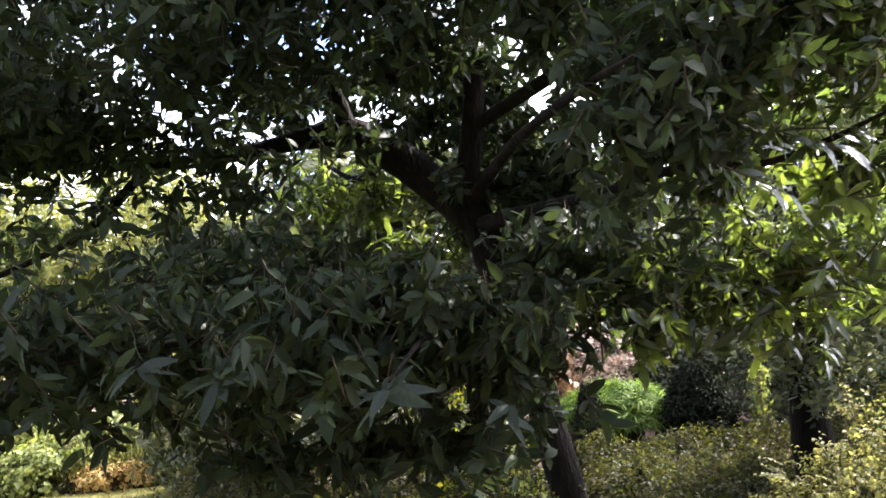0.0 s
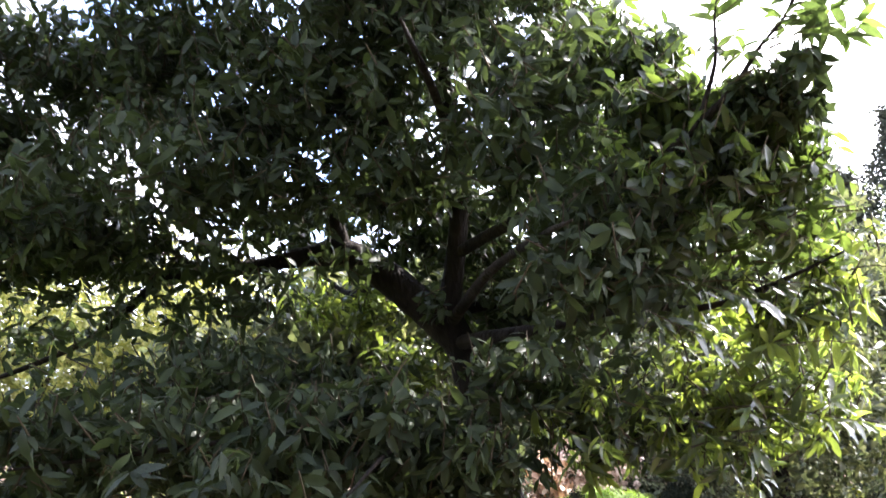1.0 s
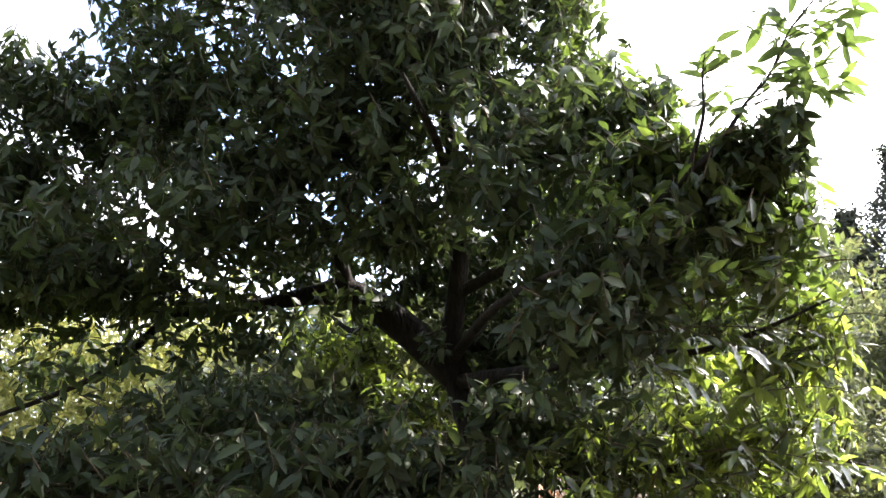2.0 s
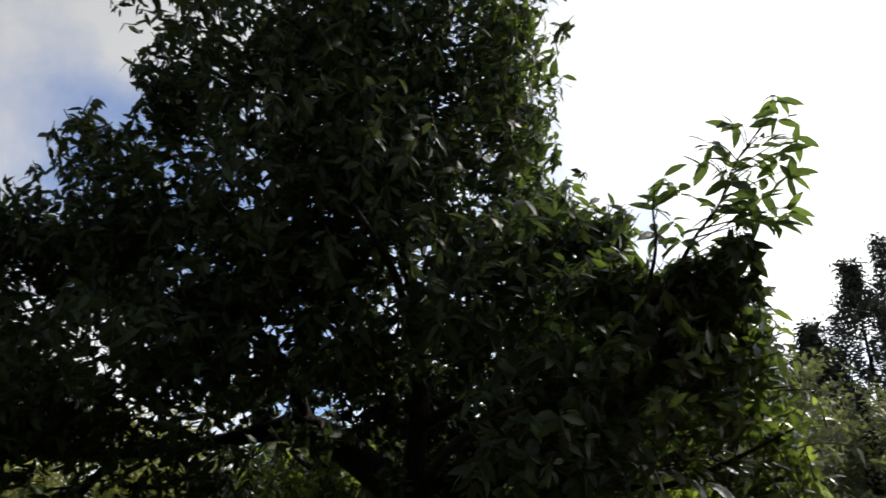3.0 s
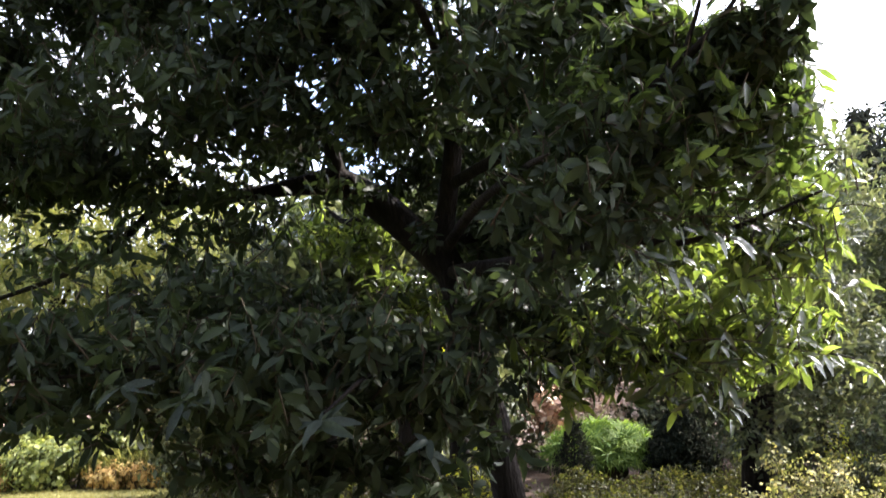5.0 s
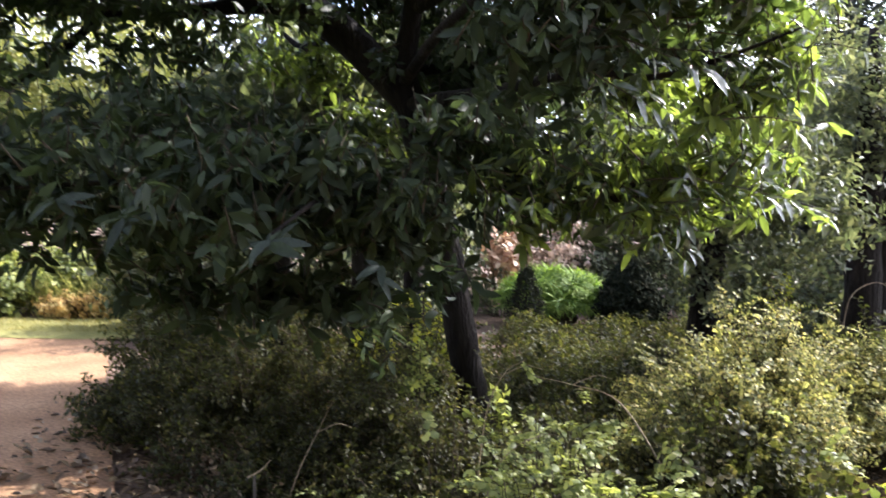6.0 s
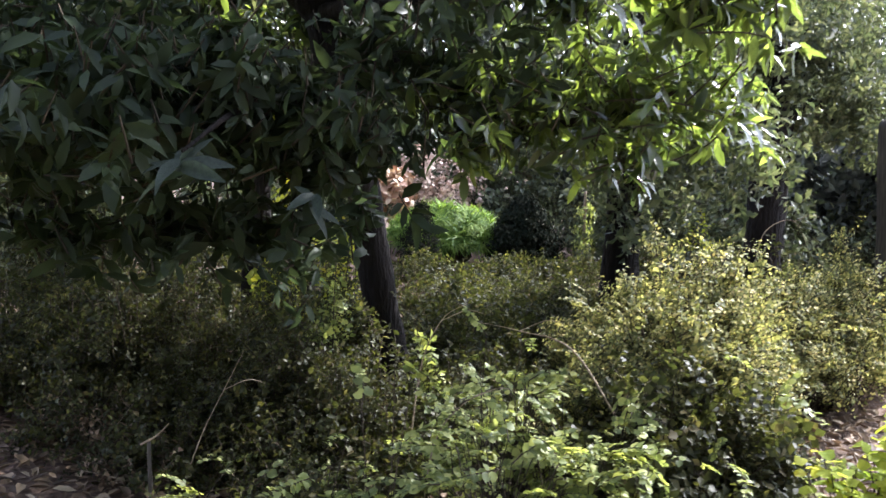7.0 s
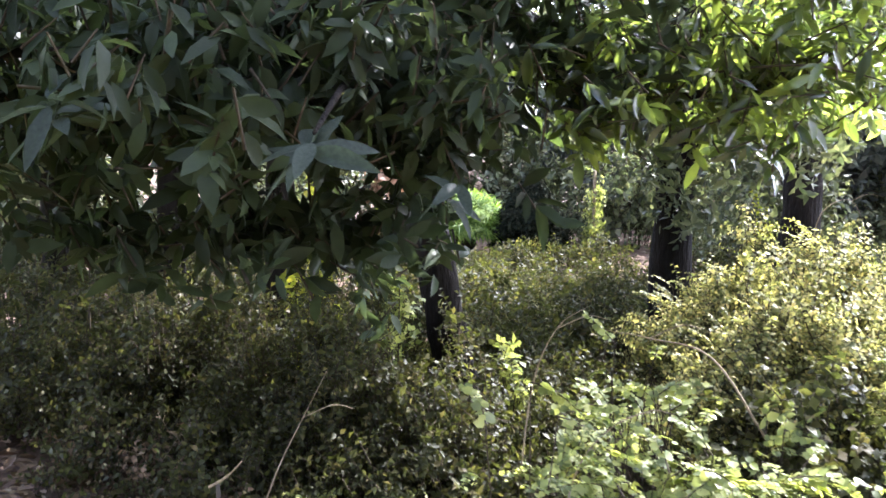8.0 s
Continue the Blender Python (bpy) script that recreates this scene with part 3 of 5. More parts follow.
def sheet(name, corners, z, mat, step, label, category, relief=1.0):
    """A gently uneven quad of ground between four (x, y) corners."""
    a, b, c, d = [np.array(q, float) for q in corners]
    nu = max(2, int(np.linalg.norm(b - a) / step))
    nv = max(2, int(np.linalg.norm(d - a) / step))
    verts, tris = [], []
    for j in range(nv + 1):
        for i in range(nu + 1):
            u, w = i / nu, j / nv
            q = (a * (1 - u) + b * u) * (1 - w) + (d * (1 - u) + c * u) * w
            edge = 0.02 * noise.noise(Vector((q[0] * 3, q[1] * 3, 9))) if 0 < u < 1 else 0.05 * noise.noise(Vector((q[0] * 2, q[1] * 2, 3)))
            verts.append((q[0] + edge, q[1] + edge, z + relief * ground_height(*q)))
    for j in range(nv):
        for i in range(nu):
            k = j * (nu + 1) + i
            tris += [(k, k + 1, k + nu + 2), (k, k + nu + 2, k + nu + 1)]
    ob = new(name, array_mesh(name, np.array(verts), np.array(tris), [mat]))
    return tagged(ob, label, category, kind="structure")


def ground_sheet():
    """One sheet, fine near the walk and coarse to the horizon."""
    near = np.linspace(-14, 14, 113)
    ticks = np.concatenate([[-3000, -600, -150, -60, -28], near, [28, 60, 150, 600, 3000]])
    xs, ys = ticks, ticks + 5
    verts = [(x, y, ground_height(x, y)) for y in ys for x in xs]
    n, tris = len(xs), []
    for j in range(n - 1):
        for i in range(n - 1):
            k = j * n + i
            tris += [(k, k + 1, k + n + 1), (k, k + n + 1, k + n)]
    ob = new("ground", array_mesh("ground", np.array(verts), np.array(tris), [MAT_SOIL]))
    return tagged(ob, "brown garden soil under the trees, scattered with dry leaves", "ground", kind="structure")


ground_sheet()
sheet("path", [(3.07, -11.0), (4.2, -10.6), (-3.2, 9.3), (-4.36, 9.1)], 0.026, MAT_PATH, 0.25, "reddish beaten-earth garden path, partly in shade", "path")
sheet("lawn", [(-9.0, -11.0), (3.6, -11.0), (-3.8, 8.85), (-12.0, 8.5)], 0.012, MAT_LAWN, 0.3, "bright green mown lawn beside the path", "lawn")
sheet("verge", [(-12.0, 8.45), (-2.5, 9.1), (-2.9, 10.6), (-13.0, 10.2)], 0.03, MAT_VERGE, 0.3, "strip of dry yellowish grass beyond the path", "grass")
sheet("road", [(7.4, 10.6), (13.0, 14.0), (12.0, 15.6), (6.4, 11.6)], 0.03, MAT_STONE, 0.4, "pale grey gravel drive behind the shrubs", "road")


def strewn(name, kind, mats, area, count, z, scale, flat, label, category, seed, tilt=0.25, soft=1.0):
    """Small things strewn over a quad of ground, one object."""
    rng = np.random.default_rng(seed)
    a, b, c, d = [np.array(q, float) for q in area]
    u, w = rng.beta(soft, soft, (count, 1)), rng.beta(soft, soft, (count, 1))
    q = (a * (1 - u) + b * u) * (1 - w) + (d * (1 - u) + c * u) * w
    h = np.array([ground_height(*p) for p in q]) + z
    places = np.column_stack([q, h])
    axis = np.array((0, 0, 1.0)) + tilt * rng.normal(size=(count, 3)) if flat else np.array((0, 0, 1.0)) + 0.4 * rng.normal(size=(count, 3))
    v, t, m = scatter(kind, places, axis, rng.uniform(*scale, count), rng)
    ob = new(name, array_mesh(name, v, t, mats, m))
    return tagged(ob, label, category, kind="stuff")


def flat_leaf(rng):
    v, t = broad_leaf(1, rng.uniform(0.35, 0.6), rng.uniform(-0.3, 0.3), rng.uniform(0.05, 0.25))
    return v, t, np.zeros(len(t), int)


def upright_blade(rng):
    v, t = blade(1, 0.08, 0.35)
    v = v @ turn_matrix(0, 1.2, 0).T
    return v, t, np.zeros(len(t), int)


seeded = np.random.default_rng(3)
LITTER_KINDS = [flat_leaf(seeded) for _ in range(6)]
BLADE_KINDS = [upright_blade(seeded) for _ in range(4)]
strewn("leaf_litter", LITTER_KINDS, [MAT_LITTER], [(-1.7, 1.4), (4.6, 1.2), (4.8, 6.4), (-2.6, 6.6)], 11500, 0.04, (0.03, 0.10), True, "dry brown fallen leaves on the soil", "fallen leaves", 11, soft=1.9)
strewn("lawn_grass", BLADE_KINDS, [MAT_GRASS], [(-6.5, 5.0), (-2.95, 5.0), (-4.36, 8.8), (-8.0, 8.6)], 22000, 0.03, (0.03, 0.07), False, "short bright green lawn grass", "grass", 12)
strewn("verge_grass", BLADE_KINDS, [MAT_STRAW], [(-9.0, 9.1), (-2.9, 9.5), (-3.2, 10.5), (-9.0, 10.2)], 12000, 0.03, (0.02, 0.06), False, "dry straw-coloured verge grass", "grass", 13)


# ---- the main tree ----
def main_tree():
    rng = np.random.default_rng(21)
    tree = thing("tree", 0.76, 4.9, 0.0, "dark broadleaf tree with a leaning trunk and dense glossy leaves", "tree")
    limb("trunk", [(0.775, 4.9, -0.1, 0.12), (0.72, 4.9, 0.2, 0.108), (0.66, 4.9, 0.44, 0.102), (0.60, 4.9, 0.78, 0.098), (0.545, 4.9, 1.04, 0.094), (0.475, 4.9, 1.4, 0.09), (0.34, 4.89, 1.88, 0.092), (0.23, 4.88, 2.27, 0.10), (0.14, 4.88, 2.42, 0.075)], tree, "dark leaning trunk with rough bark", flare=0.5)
    branches = [
        [(0.25, 4.88, 2.2, 0.09), (-0.08, 4.88, 2.55, 0.105), (-0.43, 4.88, 2.79, 0.095), (-0.72, 4.88, 2.78, 0.062), (-0.97, 4.86, 2.74, 0.048), (-1.29, 4.82, 2.70, 0.040), (-1.62, 4.8, 2.69, 0.033), (-2.16, 4.75, 2.74, 0.022), (-3.0, 4.7, 2.8, 0.010)],
        [(-1.58, 4.8, 2.68, 0.03), (-1.90, 4.8, 2.38, 0.024), (-2.33, 4.8, 2.18, 0.018), (-3.0, 4.7, 1.95, 0.008)],
        [(0.33, 4.85, 1.95, 0.045), (0.72, 4.3, 1.96, 0.038), (1.07, 3.9, 1.82, 0.03), (1.15, 3.9, 1.70, 0.026), (1.32, 3.85, 1.66, 0.021), (1.7, 3.7, 1.75, 0.010)],
        [(0.25, 4.85, 2.2, 0.05), (0.7, 4.1, 2.2, 0.03), (1.07, 3.6, 2.23, 0.02), (1.35, 3.5, 2.2, 0.016), (1.63, 3.42, 2.27, 0.012), (2.0, 3.35, 2.42, 0.005)],
        [(0.18, 4.88, 2.32, 0.075), (0.28, 4.75, 2.9, 0.062), (0.28, 4.6, 3.5, 0.05), (0.1, 4.45, 4.4, 0.036), (-0.1, 4.4, 5.6, 0.02), (-0.2, 4.4, 6.5, 0.008)],
        [(0.27, 4.78, 2.75, 0.04), (0.75, 4.0, 2.85, 0.033), (1.15, 3.3, 2.85, 0.026), (1.38, 2.95, 3.0, 0.016), (1.54, 2.92, 3.21, 0.008), (1.65, 2.9, 3.33, 0.006), (1.75, 2.88, 3.52, 0.005), (1.9, 2.9, 3.70, 0.0035), (2.0, 2.9, 3.87, 0.002)],
        [(-0.43, 4.88, 2.79, 0.05), (-0.58, 4.8, 3.2, 0.04), (-1.0, 4.7, 3.7, 0.03), (-1.6, 4.8, 4.3, 0.018), (-2.0, 4.8, 5.1, 0.006)],
        [(0.44, 4.87, 1.55, 0.036), (0.12, 4.1, 1.7, 0.027), (-0.4, 3.5, 1.72, 0.02), (-0.9, 3.2, 1.68, 0.013), (-1.6, 3.1, 1.62, 0.006)],
        [(0.10, 4.05, 1.71, 0.018), (-0.05, 3.2, 1.64, 0.012), (-0.18, 2.68, 1.5, 0.005)],
        [(0.28, 4.7, 3.1, 0.036), (0.2, 4.0, 3.4, 0.026), (0.1, 3.5, 3.5, 0.018), (0.05, 3.0, 3.45, 0.006)],
        [(0.20, 4.86, 2.32, 0.04), (0.42, 4.1, 2.5, 0.028), (0.6, 3.2, 2.5, 0.017), (0.68, 2.7, 2.46, 0.006)],
        [(0.12, 4.4, 4.3, 0.028), (0.6, 4.35, 4.7, 0.019), (1.1, 4.3, 5.0, 0.007)],
        [(0.1, 4.4, 4.4, 0.028), (-0.6, 4.5, 4.9, 0.019), (-1.3, 4.6, 5.4, 0.007)],
        [(-0.2, 4.88, 2.65, 0.035), (-0.45, 5.3, 2.6, 0.024), (-0.65, 5.6, 2.75, 0.012), (-0.7, 6.0, 2.8, 0.005)],
        [(1.30, 3.06, 2.94, 0.014), (1.35, 2.92, 3.15, 0.008), (1.36, 2.9, 3.33, 0.005), (1.385, 2.9, 3.45, 0.002)],
        [(1.15, 3.9, 1.70, 0.02), (1.7, 4.05, 1.74, 0.013), (2.2, 4.15, 1.68, 0.008), (2.6, 4.25, 1.60, 0.003)],
        [(0.22, 4.86, 2.40, 0.035), (0.9, 5.0, 2.48, 0.022), (1.6, 5.2, 2.42, 0.012), (2.1, 5.25, 2.36, 0.004)],
    ]
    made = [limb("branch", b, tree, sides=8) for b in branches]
    kinds = [whorl(rng, int(rng.integers(7, 10)), 0.116, 0.37, 0.10, (-1.05, 0.45), 0.75, broad_leaf) for _ in range(9)]
    parasols = [whorl(rng, int(rng.integers(7, 10)), 0.118, 0.29, 0.12, (-0.85, 0.15), 0.4) for _ in range(8)]
    # a third of the bough's tufts are a darker, glossier leaf, painted as if in shadow
    parasols = [(v, t, np.where(m == 0, 2, m)) if i % 3 == 2 else (v, t, m) for i, (v, t, m) in enumerate(parasols)]
    lumps = [
        (-0.12, 4.45, 5.45, 1.55, 1.1, 1.45, 2200),
        (-0.02, 4.25, 4.05, 1.25, 1.0, 0.9, 900),
        (-1.65, 4.75, 4.25, 0.70, 0.75, 0.80, 500),
        (-1.95, 4.8, 4.95, 0.12, 0.15, 0.25, 14),
        (-2.6, 4.8, 3.75, 0.80, 0.75, 0.72, 560),
        (-3.7, 4.8, 3.5, 0.9, 0.8, 0.9, 400),
        (-1.3, 4.35, 3.15, 1.2, 0.8, 0.42, 500),
        (-2.6, 4.3, 2.95, 0.7, 0.6, 0.32, 200),
        (-1.9, 4.4, 2.85, 0.6, 0.5, 0.22, 168),
        (-3.3, 4.3, 3.05, 0.8, 0.6, 0.32, 190),
        (0.05, 4.3, 3.15, 0.55, 0.5, 0.28, 130),
        (0.80, 3.2, 2.35, 0.44, 0.5, 0.52, 190),
        (-0.80, 3.4, 1.62, 1.20, 0.70, 0.36, 560),
        (-0.15, 3.4, 1.80, 0.50, 0.45, 0.22, 130),
        (-1.4, 3.3, 1.82, 0.60, 0.5, 0.22, 130),
        (0.45, 3.7, 1.98, 0.28, 0.3, 0.20, 56),
        (-0.3, 3.5, 1.22, 0.8, 0.4, 0.20, 126),
        (0.12, 3.9, 1.05, 0.13, 0.2, 0.26, 22),
        (-2.3, 3.8, 1.52, 0.90, 0.8, 0.32, 210),
        (0.25, 3.6, 1.55, 0.40, 0.45, 0.30, 154),
        (0.55, 4.45, 1.85, 0.25, 0.2, 0.35, 36),
        (-1.25, 4.62, 2.70, 0.75, 0.2, 0.16, 40),
        (0.15, 5.6, 3.35, 0.85, 0.5, 0.50, 150),
        (0.55, 5.5, 2.85, 0.45, 0.4, 0.35, 80),
        (-0.55, 5.3, 3.2, 0.6, 0.4, 0.25, 70),
        (-0.1, 4.5, 3.05, 0.5, 0.25, 0.18, 50),
        (0.65, 3.55, 3.35, 0.60, 0.6, 0.45, 155),
        (0.85, 3.7, 1.88, 0.42, 0.45, 0.28, 80),
        # added behind to keep the sun off the limb
        (0.35, 5.2, 3.15, 0.35, 0.25, 0.25, 60),
        (0.75, 4.75, 2.35, 0.4, 0.25, 0.3, 70),
        (-2.3, 5.1, 3.35, 0.7, 0.3, 0.4, 140),
        (1.15, 3.45, 2.68, 0.45, 0.55, 0.42, 90),
        (-0.35, 4.9, 3.75, 0.5, 0.3, 0.35, 60),
        (-1.7, 4.5, 2.78, 0.8, 0.12, 0.13, 46),
        (-1.1, 4.9, 2.55, 0.6, 0.25, 0.15, 26),
        (-0.38, 4.62, 2.72, 0.30, 0.10, 0.12, 16),
        (0.08, 4.62, 2.45, 0.16, 0.10, 0.14, 8),
        (0.34, 4.6, 2.0, 0.14, 0.1, 0.25, 9),
        (-2.0, 5.2, 4.0, 0.6, 0.4, 0.5, 200),
        (-0.9, 5.2, 3.05, 0.6, 0.4, 0.3, 70),
        (0.0, 5.4, 2.98, 0.45, 0.35, 0.28, 80),
        (-2.3, 4.55, 2.74, 0.8, 0.35, 0.20, 74),
        (-1.6, 4.6, 2.36, 0.8, 0.4, 0.18, 24),
        (-1.2, 4.0, 2.12, 0.9, 0.4, 0.18, 42),
        (-2.4, 4.9, 2.4, 0.6, 0.5, 0.35, 36),
        (-1.3, 5.3, 2.24, 0.7, 0.5, 0.2, 44),
        # added at the back, mostly hidden, to shade litter and scrub
        (0.75, 5.2, 2.6, 0.75, 0.55, 0.55, 336),
        (0.62, 3.75, 3.0, 0.55, 0.5, 0.38, 90),
        (-0.9, 4.5, 3.6, 0.8, 0.7, 0.40, 230),
        (-0.5, 4.7, 4.0, 0.6, 0.5, 0.35, 150),
        (-0.05, 4.7, 4.6, 0.7, 0.4, 0.6, 260),
        (-0.10, 4.75, 3.78, 0.38, 0.35, 0.36, 150),
        (-1.1, 4.7, 4.25, 0.5, 0.4, 0.4, 130),
        # added behind the trunk to shade the near path
        (0.45, 5.75, 2.35, 0.45, 0.35, 0.30, 110),
        (0.44, 4.35, 1.22, 0.16, 0.2, 0.30, 18),
        (1.22, 4.3, 2.72, 0.42, 0.4, 0.36, 100),
        (1.6, 4.3, 2.52, 0.45, 0.3, 0.20, 90),
        (-2.85, 4.75, 4.42, 0.45, 0.5, 0.34, 130),
        (-1.30, 4.6, 5.05, 0.30, 0.4, 0.45, 130),
        (-2.3, 4.8, 4.2, 0.42, 0.5, 0.33, 120),
        (-1.97, 4.8, 4.88, 0.09, 0.1, 0.34, 16),
        (-1.15, 4.4, 2.02, 0.70, 0.3, 0.22, 90),
        (-0.45, 4.3, 2.0, 0.45, 0.3, 0.20, 60),
        (-1.5, 4.75, 2.54, 0.7, 0.15, 0.14, 34),
        (-2.3, 4.6, 3.5, 1.0, 0.5, 0.45, 50),
    ]
    lumps = [(*lump[:6], lump[6] * 0.76) for lump in lumps]
    foliage("crown", kinds, lumps, tree, [MAT_LEAF, MAT_TWIG], rng, (0.75, 1.15), 0.9, 0.5, 0.5, 0.0, "dense glossy leaves in drooping tufts, painted dark as in shade", None, -2.2)
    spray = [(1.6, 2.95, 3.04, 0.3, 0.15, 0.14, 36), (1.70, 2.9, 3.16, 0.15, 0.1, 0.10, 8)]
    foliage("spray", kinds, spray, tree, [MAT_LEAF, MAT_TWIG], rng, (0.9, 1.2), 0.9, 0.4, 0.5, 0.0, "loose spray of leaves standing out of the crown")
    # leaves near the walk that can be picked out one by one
    leaf_meshes, shade_meshes, mid_meshes = [], [], []
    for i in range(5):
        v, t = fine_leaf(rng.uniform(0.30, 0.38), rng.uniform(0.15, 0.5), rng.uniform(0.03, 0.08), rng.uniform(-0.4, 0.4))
        leaf_meshes.append(array_mesh("leaf", v * (0.85, 1, 1), t, [MAT_LEAF_BACKLIT_ONE]))
        shade_meshes.append(array_mesh("leaf", v * (0.8, 1, 1), t, [MAT_LEAF_SHADE_BLUE]))
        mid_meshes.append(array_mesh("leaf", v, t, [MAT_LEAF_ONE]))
    o = Vector(tree.location)

    def rosette(branch, centre, axis, leaves, length, meshes=leaf_meshes, sag=(-1.0, 0.3)):
        turn = Vector(axis).to_track_quat("Z", "Y").to_matrix().to_4x4()
        for i in range(leaves):
            ob = new("leaf", meshes[int(rng.integers(5))])
            ob.parent = branch
            m = Matrix.Translation(Vector(centre) - o) @ turn @ pose(0, 0, -0.04 * rng.uniform(0, 1.5), math.degrees(rng.uniform(*sag)), math.degrees(rng.uniform(-0.7, 0.7)), i * 137.5 + rng.uniform(-15, 15))
            ob.matrix_local = m @ Matrix.Scale(length * rng.uniform(0.75, 1.12), 4)

    rosette(made[8], (-0.19, 2.66, 1.49), (-0.1, -0.40, 0.9), 10, 0.165, shade_meshes, (-0.45, 0.35))
    rosette(made[7], (-0.72, 2.70, 1.56), (-0.3, -0.4, 0.85), 9, 0.150, shade_meshes, (-0.5, 0.3))
    rosette(made[7], (-1.0, 2.8, 1.62), (-0.4, -0.4, 0.8), 8, 0.135, shade_meshes, (-0.6, 0.3))
    rosette(made[8], (0.20, 2.9, 1.38), (0.3, -0.3, 0.8), 8, 0.13, shade_meshes, (-0.8, 0.2))
    bough = [(1.55, 3.7, 1.84, 0.62, 0.6, 0.34, 200), (0.95, 3.7, 1.74, 0.42, 0.5, 0.32, 90), (1.75, 3.5, 2.2, 0.4, 0.4, 0.25, 50), (1.98, 3.45, 2.45, 0.28, 0.3, 0.24, 24), (-0.5, 5.7, 2.65, 0.65, 0.5, 0.28, 84), (-0.05, 5.9, 2.2, 0.5, 0.5, 0.28, 84), (-0.3, 5.0, 2.45, 0.35, 0.2, 0.2, 24), (1.72, 5.2, 2.44, 0.46, 0.35, 0.27, 110)]
    foliage("bough_leaves", parasols, bough, tree, [MAT_LEAF_BACKLIT, MAT_TWIG, MAT_LEAF_GLOSS], rng, (0.75, 1.15), 1.1, 0.4, 0.5, 0.0, "leaves of the low bough, painted lime-green as if backlit")
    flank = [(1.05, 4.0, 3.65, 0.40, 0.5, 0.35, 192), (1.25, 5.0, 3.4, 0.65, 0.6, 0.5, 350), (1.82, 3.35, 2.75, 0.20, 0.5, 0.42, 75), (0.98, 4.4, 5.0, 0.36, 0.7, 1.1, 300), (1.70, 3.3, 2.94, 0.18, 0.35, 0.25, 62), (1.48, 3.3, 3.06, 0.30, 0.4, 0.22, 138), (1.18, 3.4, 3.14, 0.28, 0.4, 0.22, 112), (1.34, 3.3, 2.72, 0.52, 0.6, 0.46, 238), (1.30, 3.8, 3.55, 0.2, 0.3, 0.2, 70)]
    foliage("flank_leaves", kinds, flank, tree, [MAT_LEAF_FLANK, MAT_TWIG], rng, (0.75, 1.08), 0.6, 0.5, 0.5, 0.0, "green leaves along the crown's edge, painted as sunlit")
    # the spray above the bough: few leaves on thin side twigs
    tips = [(2.0, 3.87), (1.94, 3.73), (1.86, 3.64), (1.74, 3.69), (1.63, 3.62), (1.98, 3.57), (1.93, 3.43), (1.69, 3.52), (1.8, 3.5), (1.65, 3.37), (1.78, 3.33), (1.74, 3.22), (1.67, 3.15), (1.9, 3.5), (1.84, 3.38), (1.58, 3.5), (1.6, 3.3), (1.7, 3.28), (1.86, 3.26), (1.93, 3.3)]
    left_tips = [(1.39, 3.45), (1.44, 3.39), (1.34, 3.34), (1.42, 3.26), (1.33, 3.22), (1.40, 3.16)]
    for b, spots in ((made[5], tips), (made[14], left_tips)):
        for x, z in spots:
            x, y, z = x + 0.05, 2.9 + rng.uniform(-0.08, 0.08), z + 0.05
            foot = (float(np.interp(z - 0.12, (3.0, 3.21, 3.33, 3.52, 3.70, 3.87), (1.38, 1.54, 1.65, 1.75, 1.90, 2.0))), 2.9, min(z - 0.12, 3.86)) if b is made[5] else (1.365, 2.9, min(z - 0.1, 3.42))
            twig = limb("twig", [(*foot, 0.004), ((x + foot[0]) / 2 + 0.01, y, z - 0.05, 0.003), (x, y, z, 0.002)], tree, "", MAT_TWIG, 5)
            twig.parent = b
            rosette(b, (x, y, z), (rng.uniform(-0.2, 0.5), rng.uniform(-0.4, 0.2), 0.9), 7 if b is made[5] else 5, 0.132, mid_meshes, (-0.7, 0.55))
    low = [(1.38, 3.6, 1.72), (1.5, 3.6, 1.80), (1.65, 3.55, 1.85), (1.78, 3.6, 1.93), (1.95, 3.6, 1.88), (2.30, 4.1, 1.66), (1.29, 3.65, 1.60), (0.98, 3.65, 1.62), (0.84, 3.65, 1.76), (1.55, 3.5, 1.95), (1.15, 3.6, 1.85), (2.42, 4.2, 1.63), (2.55, 4.25, 1.60), (2.16, 4.1, 1.68)]
    high = [(1.3, 3.4, 2.22), (1.5, 3.4, 2.28), (1.7, 3.4, 2.32), (1.9, 3.35, 2.32), (2.05, 3.4, 2.22), (2.0, 3.4, 2.02), (1.76, 3.4, 2.18), (1.6, 3.35, 2.08), (2.15, 3.45, 2.02), (1.86, 3.35, 2.12)]
    for b, spots in ((made[2], low), (made[3], high)):
        for c in spots:
            rosette(b, c, (0.35 * rng.uniform(-0.6, 1.6), rng.uniform(-0.35, 0.1), 1.0), 8, 0.122, leaf_meshes, (-1.1, -0.1) if c[0] < 2.1 else (-0.5, 0.1))
    # twigs at the bough's end with leaves hanging from them in a row
    for b, p, q, count in ((made[3], (1.62, 3.28, 2.00), (2.04, 3.26, 1.96), 10), (made[2], (1.30, 3.6, 1.86), (1.62, 3.58, 1.82), 8), (made[3], (1.95, 3.4, 2.32), (2.25, 3.3, 2.30), 5)):
        p, q = Vector(p), Vector(q)
        mid = (p + q) / 2 + Vector((0, 0, 0.03))
        twig = limb("twig", [(*p, 0.004), (*mid, 0.003), (*q, 0.0015)], tree, "", MAT_TWIG, 5)
        twig.parent = b
        for k in range(count):
            f = (k + 0.5) / count
            c = p * (1 - f) ** 2 + (mid * 2 - (p + q) / 2) * 2 * f * (1 - f) + q * f * f
            ob = new("leaf", leaf_meshes[int(rng.integers(5))])
            ob.parent = b
